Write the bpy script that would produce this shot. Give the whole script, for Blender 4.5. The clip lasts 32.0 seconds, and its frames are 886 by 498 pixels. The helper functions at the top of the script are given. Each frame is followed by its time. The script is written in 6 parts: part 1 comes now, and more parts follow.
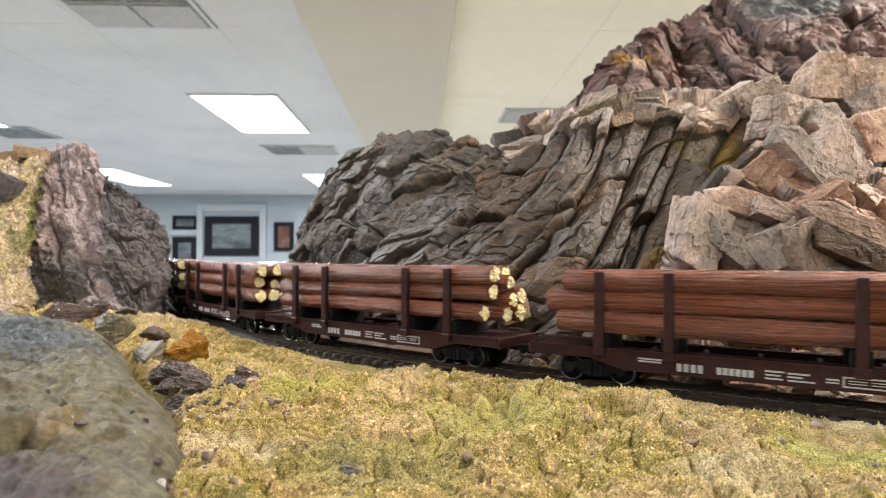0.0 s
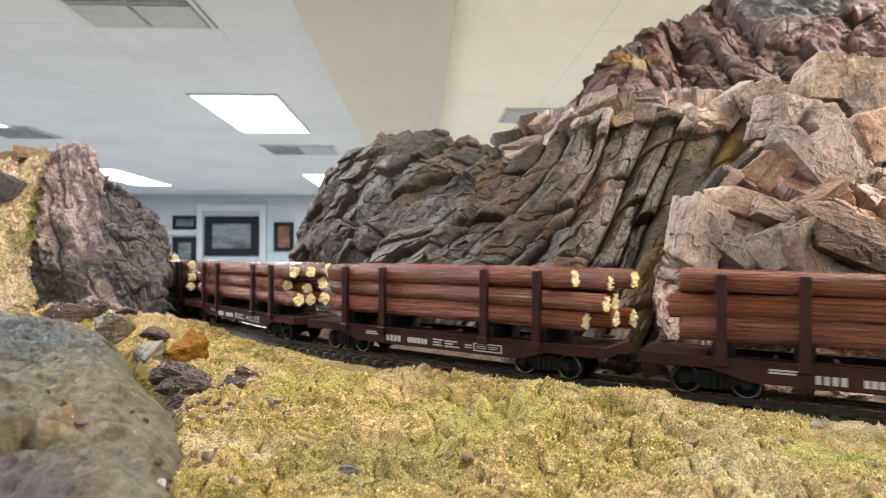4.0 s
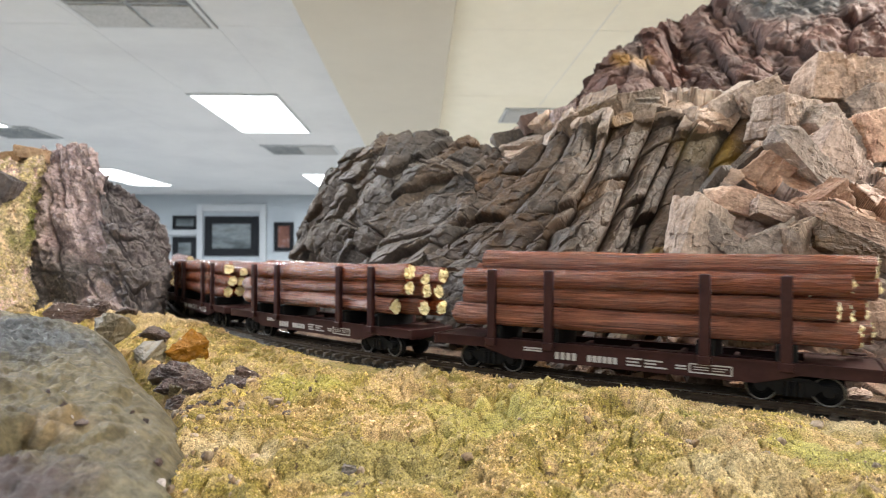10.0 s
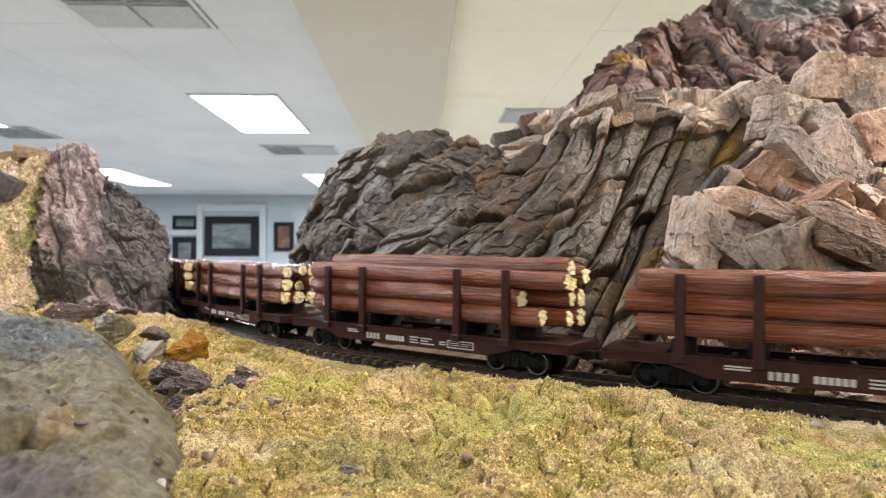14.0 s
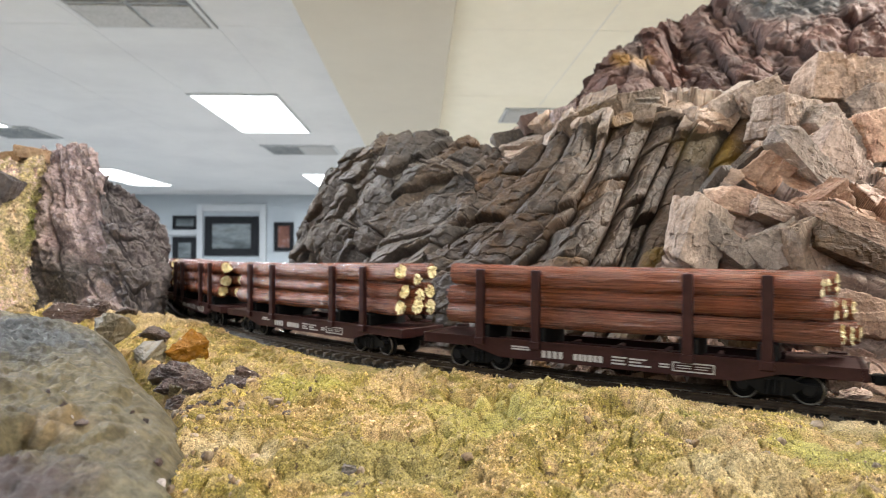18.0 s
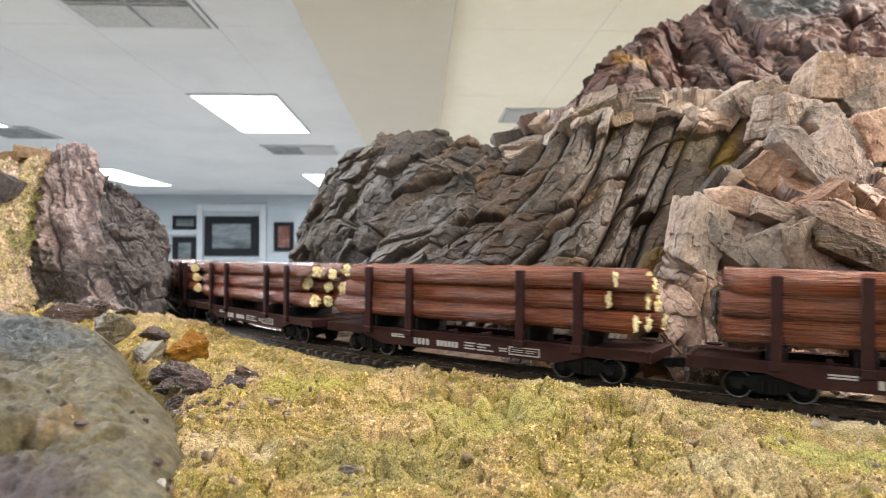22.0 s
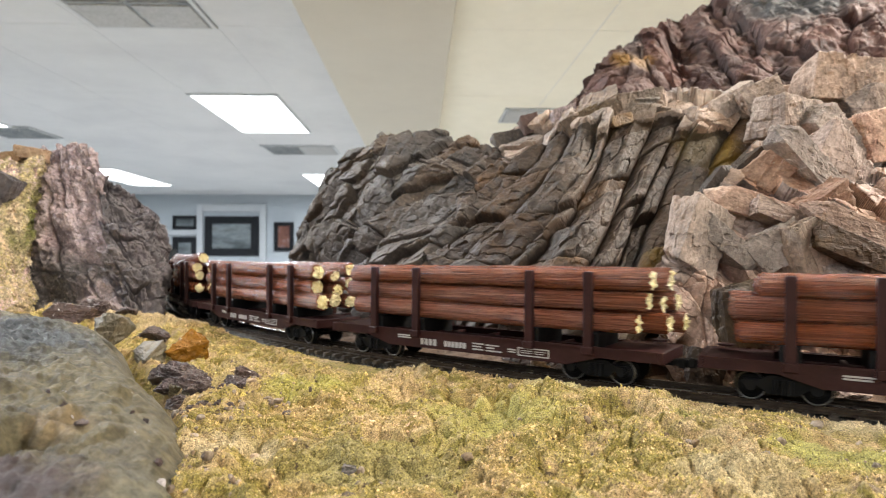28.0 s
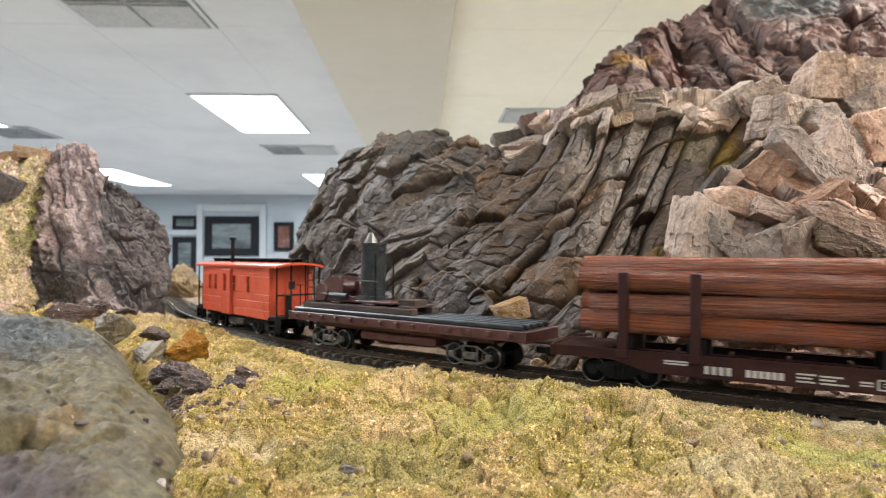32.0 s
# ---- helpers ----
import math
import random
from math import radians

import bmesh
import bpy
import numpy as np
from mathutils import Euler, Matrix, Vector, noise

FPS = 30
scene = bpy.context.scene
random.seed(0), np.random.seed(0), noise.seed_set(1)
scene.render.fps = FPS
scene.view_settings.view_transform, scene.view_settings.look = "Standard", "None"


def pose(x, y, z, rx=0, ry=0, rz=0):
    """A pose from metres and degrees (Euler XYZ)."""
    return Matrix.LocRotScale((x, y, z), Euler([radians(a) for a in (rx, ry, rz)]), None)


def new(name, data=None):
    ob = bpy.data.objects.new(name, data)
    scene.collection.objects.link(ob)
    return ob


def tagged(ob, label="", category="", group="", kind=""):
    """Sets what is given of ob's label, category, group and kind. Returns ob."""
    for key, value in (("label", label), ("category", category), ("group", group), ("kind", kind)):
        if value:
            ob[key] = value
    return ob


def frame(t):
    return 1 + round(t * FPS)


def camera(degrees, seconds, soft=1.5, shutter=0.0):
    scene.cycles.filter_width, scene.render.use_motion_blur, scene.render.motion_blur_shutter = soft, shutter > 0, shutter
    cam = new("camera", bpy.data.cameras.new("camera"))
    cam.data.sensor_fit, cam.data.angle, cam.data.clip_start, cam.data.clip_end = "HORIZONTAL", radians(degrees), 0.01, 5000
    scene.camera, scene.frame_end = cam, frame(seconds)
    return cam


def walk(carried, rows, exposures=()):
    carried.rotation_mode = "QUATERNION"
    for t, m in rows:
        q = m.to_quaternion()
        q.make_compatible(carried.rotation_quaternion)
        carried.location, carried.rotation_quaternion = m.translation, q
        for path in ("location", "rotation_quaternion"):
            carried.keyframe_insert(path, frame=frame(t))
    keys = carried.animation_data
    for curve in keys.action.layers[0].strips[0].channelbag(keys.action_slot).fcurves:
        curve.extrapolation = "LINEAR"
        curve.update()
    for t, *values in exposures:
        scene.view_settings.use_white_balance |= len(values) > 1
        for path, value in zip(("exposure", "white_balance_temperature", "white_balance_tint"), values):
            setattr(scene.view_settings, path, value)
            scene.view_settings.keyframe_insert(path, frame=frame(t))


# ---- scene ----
ZC = 1.350                                   # height of the lens above the room's floor
cam = camera(71.95, 32.0, soft=1.0, shutter=0.28)
cam.data.dof.use_dof = True
cam.data.dof.focus_distance = 0.212
cam.data.dof.aperture_fstop = 26.0
EYE = pose(0, 0, ZC, 90.743, 0, 0)
walk(cam, [(0.0, EYE), (32.0, EYE)], exposures=[(0.0, 0.19), (32.0, 0.19)])

# ---- light ----
world = bpy.data.worlds.new("room_air")
scene.world = world
world.use_nodes = True
world.node_tree.nodes["Background"].inputs[0].default_value = (0.75, 0.82, 0.9, 1)
world.node_tree.nodes["Background"].inputs[1].default_value = 0.02
CEIL = 2.45
ROOM_TURN = pose(0, 0, 0, 0, 0, 2.0)


def area(name, m, w, h, watts, colour):
    lamp = bpy.data.lights.new(name, "AREA")
    lamp.shape, lamp.size, lamp.size_y, lamp.energy, lamp.color = "RECTANGLE", w, h, watts, colour
    ob = new(name, lamp)
    ob.matrix_world = m
    return ob


# ceiling troffers: x, y of the centre, length, share of power, warmth;
# only the first three are known, the rest are added to brighten the room
TROFFERS = [(-1.28, 4.78, 1.27, 1.0, 0), (-4.10, 8.60, 1.85, 1.0, 0), (-1.30, 9.05, 1.9, 1.0, 0),
            (-1.30, 0.95, 1.22, 1.0, 0), (1.35, 0.30, 1.22, 1.2, 1), (1.55, -2.6, 1.22, 1.0, 1), (-1.3, -2.4, 1.22, 0.8, 0),
            (-3.75, 4.78, 1.22, 1.0, 0), (-3.75, 0.95, 1.22, 1.0, 0), (2.45, 4.2, 1.22, 1.0, 1), (3.9, 0.95, 1.22, 1.0, 1), (3.2, 8.6, 1.22, 1.0, 1)]
LAMP_WATTS = 60.0
for lx, ly, ll, share, warm in TROFFERS:
    area("troffer_light", ROOM_TURN @ pose(lx, ly, CEIL - 0.03), 0.58, ll - 0.03, LAMP_WATTS * share, (1.0, 0.93, 0.84) if warm else (0.91, 0.96, 1.04))


# ---- small tools ----
def mesh_of(name, verts, faces, smooth=False):
    me = bpy.data.meshes.new(name)
    me.from_pydata([tuple(v) for v in verts], [], [tuple(f) for f in faces])
    if smooth:
        me.shade_smooth()
    me.update()
    return me


def grid_mesh(name, P, smooth=False):
    """A mesh from an array of points (rows, columns, 3)."""
    nv, nu = P.shape[:2]
    idx = np.arange(nv * nu).reshape(nv, nu)
    q = np.stack([idx[:-1, :-1], idx[:-1, 1:], idx[1:, 1:], idx[1:, :-1]], -1).reshape(-1, 4)
    return array_mesh(name, P.reshape(-1, 3), q, smooth)


def array_mesh(name, V, Q, smooth=False):
    me = bpy.data.meshes.new(name)
    n = Q.shape[1]
    me.vertices.add(len(V))
    me.vertices.foreach_set("co", np.asarray(V, np.float32).ravel())
    me.loops.add(Q.size)
    me.loops.foreach_set("vertex_index", Q.astype(np.int32).ravel())
    me.polygons.add(len(Q))
    me.polygons.foreach_set("loop_start", np.arange(0, Q.size, n, dtype=np.int32))
    me.polygons.foreach_set("use_smooth", np.full(len(Q), smooth))
    me.update(calc_edges=True)
    return me


def part(name, bm, material, parent=None, label="", smooth=False):
    """One mesh object from a bmesh or a mesh, under a thing or a part."""
    if isinstance(bm, bmesh.types.BMesh):
        me = bpy.data.meshes.new(name)
        bm.normal_update()
        bm.to_mesh(me)
        bm.free()
        if smooth:
            me.shade_smooth()
    else:
        me = bm
    if material is not None and not me.materials:
        me.materials.append(material)
    ob = new(name, me)
    if parent is not None:
        ob.parent = parent
    if label:
        ob["label"] = label
    return ob


def box(bm, x0, x1, y0, y1, z0, z1, bevel=0.0, m=None):
    """A box between two corners, with an optional bevel, added to bm."""
    r = bmesh.ops.create_cube(bm, size=1.0)
    vs = r["verts"]
    for v in vs:
        v.co = Vector(((x0 + x1) / 2 + v.co.x * (x1 - x0), (y0 + y1) / 2 + v.co.y * (y1 - y0), (z0 + z1) / 2 + v.co.z * (z1 - z0)))
    if bevel > 0:
        es = list({e for v in vs for e in v.link_edges})
        r = bmesh.ops.bevel(bm, geom=es, offset=bevel, segments=1, affect="EDGES")
        vs = list({v for f in r["faces"] for v in f.verts} | {v for v in vs if v.is_valid})
    if m is not None:
        bmesh.ops.transform(bm, matrix=m, verts=vs)
    return vs


def cyl(bm, a, b, r0, r1=None, n=12, caps=True):
    """A tapered rod from a to b, added to bm."""
    a, b = Vector(a), Vector(b)
    r = bmesh.ops.create_cone(bm, cap_ends=caps, segments=n, radius1=r0, radius2=r0 if r1 is None else r1, depth=(b - a).length)
    bmesh.ops.transform(bm, matrix=Matrix.Translation((a + b) / 2) @ (b - a).to_track_quat("Z", "Y").to_matrix().to_4x4(), verts=r["verts"])
    return r["verts"]


def bm_box(*a, **k):
    bm = bmesh.new()
    box(bm, *a, **k)
    return bm


def bm_cyl(*a, **k):
    bm = bmesh.new()
    cyl(bm, *a, **k)
    return bm


# ---- noise on arrays ----
def hashed(i, j, k, seed):
    n = (i.astype(np.int64) * 374761393 + j.astype(np.int64) * 668265263 + k.astype(np.int64) * 2147483647 + seed * 1274126177) & 0xFFFFFFFF
    n = ((n ^ (n >> 13)) * 1274126177) & 0xFFFFFFFF
    n = ((n ^ (n >> 16)) * 2246822519) & 0xFFFFFFFF
    return ((n ^ (n >> 15)) & 0xFFFFFF) / float(0xFFFFFF)


def vnoise(p, seed=0):
    i = np.floor(p).astype(np.int64)
    t = p - i
    t = t * t * (3 - 2 * t)
    out = 0
    for a in (0, 1):
        for b in (0, 1):
            for c in (0, 1):
                w = (t[..., 0] if a else 1 - t[..., 0]) * (t[..., 1] if b else 1 - t[..., 1]) * (t[..., 2] if c else 1 - t[..., 2])
                out = out + w * hashed(i[..., 0] + a, i[..., 1] + b, i[..., 2] + c, seed)
    return out * 2 - 1


def fbm(p, octaves=4, seed=0, gain=0.5):
    out, amp = 0, 1.0
    for o in range(octaves):
        out = out + amp * vnoise(p * (2.03 ** o) + 17.3 * o, seed + o)
        amp *= gain
    return out


def cells(a, b, cw, cl, seed):
    """Jittered cells over the plane: distances to the two nearest seeds, the nearest's id, and the offset to it."""
    A, B = a / cw, b / cl
    j0 = np.floor(B).astype(np.int64)
    f1, f2 = np.full(a.shape, 9.0), np.full(a.shape, 9.0)
    ident, dx, dy = np.zeros(a.shape, np.int64), np.zeros(a.shape), np.zeros(a.shape)
    for dj in (-1, 0, 1):
        j = j0 + dj
        sh = hashed(j, j * 0, j * 0, seed + 5) * 1.0
        i0 = np.floor(A - sh).astype(np.int64)
        for di in (-1, 0, 1):
            i = i0 + di
            sx = i + sh + 0.15 + 0.7 * hashed(i, j, j * 0, seed)
            sy = j + 0.1 + 0.8 * hashed(i, j, j * 0 + 1, seed)
            ex, ey = A - sx, B - sy
            d = np.maximum(np.abs(ex), np.abs(ey)) * 0.55 + 0.45 * np.hypot(ex, ey)
            near = d < f1
            f2 = np.where(near, f1, np.minimum(f2, d))
            ident = np.where(near, (i + 5000) * 100000 + (j + 5000), ident)
            dx, dy = np.where(near, ex, dx), np.where(near, ey, dy)
            f1 = np.where(near, d, f1)
    return f1, f2, ident, dx, dy


def smooth_line(pts, n):
    """n points along a smooth line through pts, by Catmull-Rom."""
    p = np.array(pts, float)
    p = np.vstack([2 * p[0] - p[1], p, 2 * p[-1] - p[-2]])
    u = np.linspace(0, len(pts) - 1 - 1e-9, n)
    k = np.floor(u).astype(int)
    t = (u - k)[:, None]
    a, b, c, d = p[k], p[k + 1], p[k + 2], p[k + 3]
    return 0.5 * (2 * b + (c - a) * t + (2 * a - 5 * b + 4 * c - d) * t ** 2 + (3 * b - a - 3 * c + d) * t ** 3)


# ---- the line of the track ----
# heading along the line in degrees, by metres of run; the run grows away from the lens, the train comes the other way
RUN = [-4.4, -1.1, -0.35, -0.1, 0.0, 0.1, 0.2, 0.3, 0.4, 0.5, 0.56, 0.72, 1.5, 5.2]
HEAD = [0.0, 0.0, 22.1, 28.9, 28.4, 35.5, 42.1, 49.4, 54.2, 62.0, 63.0, 54.0, 0.0, 0.0]
STEP = 0.002
run = np.arange(-4.4, 5.2, STEP)
head = np.radians(np.interp(run, RUN, HEAD))
line_x = np.cumsum(-np.cos(head)) * STEP
line_y = np.cumsum(np.sin(head)) * STEP
mark = int(round(4.4 / STEP))
line_x += 0.0946 - line_x[mark]
line_y += 0.2475 - line_y[mark]
line_z = ZC - 0.0521 + 0.0095 * np.clip(run, -0.6, 0.12) + 0.003 * np.clip(run - 0.12, 0, 0.7)


def on_line(s):
    return np.array([np.interp(s, run, line_x), np.interp(s, run, line_y), np.interp(s, run, line_z)])


# speed of the train by time
SPEED_T = [0, 3, 6, 9, 12, 15, 18, 21, 24, 27, 30, 32]
SPEED = [0.1038, 0.1045, 0.1075, 0.1103, 0.1128, 0.1161, 0.1221, 0.1227, 0.1236, 0.1268, 0.1251, 0.1240]
fine_t = np.arange(0, 32.5, 0.02)
fine_v = np.interp(fine_t, SPEED_T, SPEED)
gone = np.concatenate([[0], np.cumsum((fine_v[1:] + fine_v[:-1]) * 0.01)])
FIRST, PITCH = 0.1563, 0.1861


def car_pose(start, t, half=0.064):
    """Pose of a car whose middle lies start metres along the line at 0 s."""
    s = start - np.interp(t, fine_t, gone)
    a, b = on_line(s + half), on_line(s - half)
    mid, d = (a + b) / 2, b - a
    yaw = math.degrees(math.atan2(d[1], d[0]))
    slope = math.degrees(math.atan2(d[2], math.hypot(d[0], d[1])))
    return pose(mid[0], mid[1], mid[2], 0, -slope, yaw)


# ---- materials ----
def material(name, cols, scale=60.0, detail=6.0, rough=0.8, rough_var=0.1, bump=0.4, bump_scale=None, bump_dist=0.001, metal=0.0,
             space="world", stretch=(1, 1, 1), vary=0.0, fleck=None, fleck_scale=300.0, fleck_size=0.3, island=False, patch=None, mottle=0.55, edge=None, zones=(), spec=0.5, sat_vary=0.8, grain=None):
    """A surface of mottled colours at two scales, with grain in the relief. patch: a colour that comes in large stains;
    edge: a colour mixed onto sharp ridges; zones: stains and painted shade as (centre, radius, colour)."""
    m = bpy.data.materials.new(name)
    m.use_nodes = True
    nt = m.node_tree
    N, L = nt.nodes, nt.links
    bsdf = N["Principled BSDF"]
    if space == "world":
        coord = N.new("ShaderNodeNewGeometry").outputs["Position"]
    else:
        coord = N.new("ShaderNodeTexCoord").outputs["Object"]
    mp = N.new("ShaderNodeMapping")
    mp.inputs["Scale"].default_value = stretch
    L.new(coord, mp.inputs["Vector"])
    co = mp.outputs["Vector"]

    def tex(sc, det=6.0, ro=0.6, dist=0.0):
        t = N.new("ShaderNodeTexNoise")
        t.inputs["Scale"].default_value, t.inputs["Detail"].default_value = sc, det
        t.inputs["Roughness"].default_value, t.inputs["Distortion"].default_value = ro, dist
        L.new(co, t.inputs["Vector"])
        return t.outputs["Fac"]

    def mix(fac, a, b, mode="MIX"):
        x = N.new("ShaderNodeMix")
        x.data_type, x.blend_type = "RGBA", mode
        for sock, val in ((x.inputs[0], fac), (x.inputs[6], a), (x.inputs[7], b)):
            if isinstance(val, bpy.types.NodeSocket):
                L.new(val, sock)
            elif isinstance(val, (int, float)):
                sock.default_value = val
            else:
                sock.default_value = (*val, 1)
        return x.outputs[2]

    def ramp(fac, lo, hi):
        r = N.new("ShaderNodeMapRange")
        r.inputs[1].default_value, r.inputs[2].default_value = lo, hi
        L.new(fac, r.inputs[0])
        return r.outputs[0]

    cr = N.new("ShaderNodeValToRGB")
    els = cr.color_ramp.elements
    while len(els) < len(cols):
        els.new(0.5)
    for k, c in enumerate(cols):
        els[k].position = 0.30 + 0.40 * k / max(1, len(cols) - 1)
        els[k].color = (*c, 1)
    L.new(tex(scale, detail, 0.65, 0.4), cr.inputs[0])
    col = cr.outputs[0]
    if patch:
        col = mix(ramp(tex(scale * 0.23, 4, 0.55, 0.6), 0.55, 0.66), col, patch)
    col = mix(mottle, col, mix(ramp(tex(scale * 7, 5, 0.7), 0.25, 0.75), (0.45, 0.45, 0.45), (1.35, 1.35, 1.35)), "MULTIPLY")
    for centre, radius, tint in zones:
        far = N.new("ShaderNodeVectorMath")
        far.operation = "DISTANCE"
        L.new(N.new("ShaderNodeNewGeometry").outputs["Position"], far.inputs[0])
        far.inputs[1].default_value = centre
        ragged = N.new("ShaderNodeMath")
        ragged.operation = "MULTIPLY_ADD"
        L.new(tex(1.7 / radius, 6, 0.7), ragged.inputs[0])
        ragged.inputs[1].default_value = radius * 1.6
        L.new(far.outputs["Value"], ragged.inputs[2])
        zone_col = mix(mottle, tint, mix(ramp(tex(scale * 3, 6, 0.7), 0.3, 0.7), (0.5, 0.5, 0.5), (1.4, 1.4, 1.4)), "MULTIPLY")
        col = mix(ramp(ragged.outputs[0], radius * 2.1, radius * 1.5), col, zone_col)
    if grain:
        col = mix(1.0, col, mix(ramp(tex(grain[0], 3, 0.7), 0.34, 0.66), (grain[1],) * 3, (grain[2],) * 3), "MULTIPLY")
    # edge colour on convex ridges only, broken up by noise
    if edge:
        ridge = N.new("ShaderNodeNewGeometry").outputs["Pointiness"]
        ridge_fac = N.new("ShaderNodeMath")
        ridge_fac.operation = "MULTIPLY"
        L.new(ramp(ridge, 0.53, 0.62), ridge_fac.inputs[0])
        L.new(ramp(tex(scale * 1.7, 4), 0.35, 0.6), ridge_fac.inputs[1])
        col = mix(ridge_fac.outputs[0], col, edge)
    if fleck:
        col = mix(ramp(tex(fleck_scale, 3, 0.6), 0.72 - fleck_size * 0.2, 0.75 - fleck_size * 0.2), col, fleck)
    if vary > 0:
        rnd = N.new("ShaderNodeNewGeometry").outputs["Random Per Island"] if island else N.new("ShaderNodeObjectInfo").outputs["Random"]
        h = N.new("ShaderNodeHueSaturation")
        r1 = N.new("ShaderNodeMapRange")
        r1.inputs[3].default_value, r1.inputs[4].default_value = 1 - vary, 1 + vary
        L.new(rnd, r1.inputs[0])
        L.new(r1.outputs[0], h.inputs["Value"])
        mlt = N.new("ShaderNodeMath")
        mlt.operation = "MULTIPLY"
        mlt.inputs[1].default_value = 7.31
        fr = N.new("ShaderNodeMath")
        fr.operation = "FRACT"
        L.new(rnd, mlt.inputs[0])
        L.new(mlt.outputs[0], fr.inputs[0])
        r2 = N.new("ShaderNodeMapRange")
        r2.inputs[3].default_value, r2.inputs[4].default_value = 1 - vary * sat_vary, 1 + vary * sat_vary
        L.new(fr.outputs[0], r2.inputs[0])
        L.new(r2.outputs[0], h.inputs["Saturation"])
        L.new(col, h.inputs["Color"])
        col = h.outputs[0]
    L.new(col, bsdf.inputs["Base Color"])
    rr = N.new("ShaderNodeMapRange")
    rr.inputs[3].default_value, rr.inputs[4].default_value = max(0.02, rough - rough_var), min(1, rough + rough_var)
    L.new(tex(scale * 2.3, 4), rr.inputs[0])
    L.new(rr.outputs[0], bsdf.inputs["Roughness"])
    bsdf.inputs["Metallic"].default_value = metal
    bsdf.inputs["Specular IOR Level"].default_value = spec
    if bump > 0:
        bp = N.new("ShaderNodeBump")
        bp.inputs["Strength"].default_value, bp.inputs["Distance"].default_value = bump, bump_dist
        L.new(tex(bump_scale or scale * 5, 8, 0.7), bp.inputs["Height"])
        L.new(bp.outputs[0], bsdf.inputs["Normal"])
    return m


def plain(name, col, rough=0.5, metal=0.0, emit=0.0, spec=0.5):
    m = bpy.data.materials.new(name)
    m.use_nodes = True
    b = m.node_tree.nodes["Principled BSDF"]
    b.inputs["Base Color"].default_value = (*col, 1)
    b.inputs["Roughness"].default_value, b.inputs["Metallic"].default_value = rough, metal
    b.inputs["Specular IOR Level"].default_value = spec
    if emit > 0:
        b.inputs["Emission Color"].default_value = (*col, 1)
        b.inputs["Emission Strength"].default_value = emit
    return m


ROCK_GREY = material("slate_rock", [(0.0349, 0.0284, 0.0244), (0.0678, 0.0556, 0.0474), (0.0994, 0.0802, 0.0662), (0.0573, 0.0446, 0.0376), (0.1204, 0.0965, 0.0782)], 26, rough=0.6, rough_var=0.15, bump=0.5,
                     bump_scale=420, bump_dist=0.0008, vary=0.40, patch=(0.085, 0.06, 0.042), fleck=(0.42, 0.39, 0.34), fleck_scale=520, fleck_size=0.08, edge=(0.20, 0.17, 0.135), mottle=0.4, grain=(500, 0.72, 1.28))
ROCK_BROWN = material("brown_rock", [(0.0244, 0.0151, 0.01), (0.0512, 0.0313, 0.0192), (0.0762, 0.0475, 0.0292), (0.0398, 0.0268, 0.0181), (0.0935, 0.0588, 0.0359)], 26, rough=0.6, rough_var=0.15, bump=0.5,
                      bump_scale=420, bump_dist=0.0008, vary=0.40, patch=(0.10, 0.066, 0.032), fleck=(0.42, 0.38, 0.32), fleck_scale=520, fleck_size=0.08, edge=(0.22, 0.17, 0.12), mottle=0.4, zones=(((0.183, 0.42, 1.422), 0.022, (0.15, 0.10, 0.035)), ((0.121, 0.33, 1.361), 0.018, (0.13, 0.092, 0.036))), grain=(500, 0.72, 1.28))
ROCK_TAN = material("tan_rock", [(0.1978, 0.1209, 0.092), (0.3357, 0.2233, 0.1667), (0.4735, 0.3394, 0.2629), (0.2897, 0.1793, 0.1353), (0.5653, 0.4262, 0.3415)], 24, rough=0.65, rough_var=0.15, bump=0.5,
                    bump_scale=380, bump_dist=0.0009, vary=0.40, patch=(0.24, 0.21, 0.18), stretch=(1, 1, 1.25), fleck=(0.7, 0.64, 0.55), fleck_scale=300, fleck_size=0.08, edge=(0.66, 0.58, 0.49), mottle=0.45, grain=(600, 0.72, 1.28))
# the blue-grey zone puts the dark of the hollow into the rock colour
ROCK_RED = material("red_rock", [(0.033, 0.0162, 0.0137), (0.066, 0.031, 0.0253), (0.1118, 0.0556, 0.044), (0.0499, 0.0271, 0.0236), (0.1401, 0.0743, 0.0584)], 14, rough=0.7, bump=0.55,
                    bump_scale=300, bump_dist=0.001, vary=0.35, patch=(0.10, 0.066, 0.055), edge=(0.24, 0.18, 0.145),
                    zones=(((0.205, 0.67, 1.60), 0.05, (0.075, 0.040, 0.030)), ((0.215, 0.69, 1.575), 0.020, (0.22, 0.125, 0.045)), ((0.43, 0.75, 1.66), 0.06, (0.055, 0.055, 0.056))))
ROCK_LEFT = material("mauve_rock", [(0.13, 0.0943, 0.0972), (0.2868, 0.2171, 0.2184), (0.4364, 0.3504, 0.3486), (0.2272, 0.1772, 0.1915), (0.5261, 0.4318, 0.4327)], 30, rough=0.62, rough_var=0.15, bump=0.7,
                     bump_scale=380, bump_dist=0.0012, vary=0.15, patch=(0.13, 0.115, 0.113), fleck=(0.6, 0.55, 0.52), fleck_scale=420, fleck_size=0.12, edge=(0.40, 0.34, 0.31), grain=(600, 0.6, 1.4))
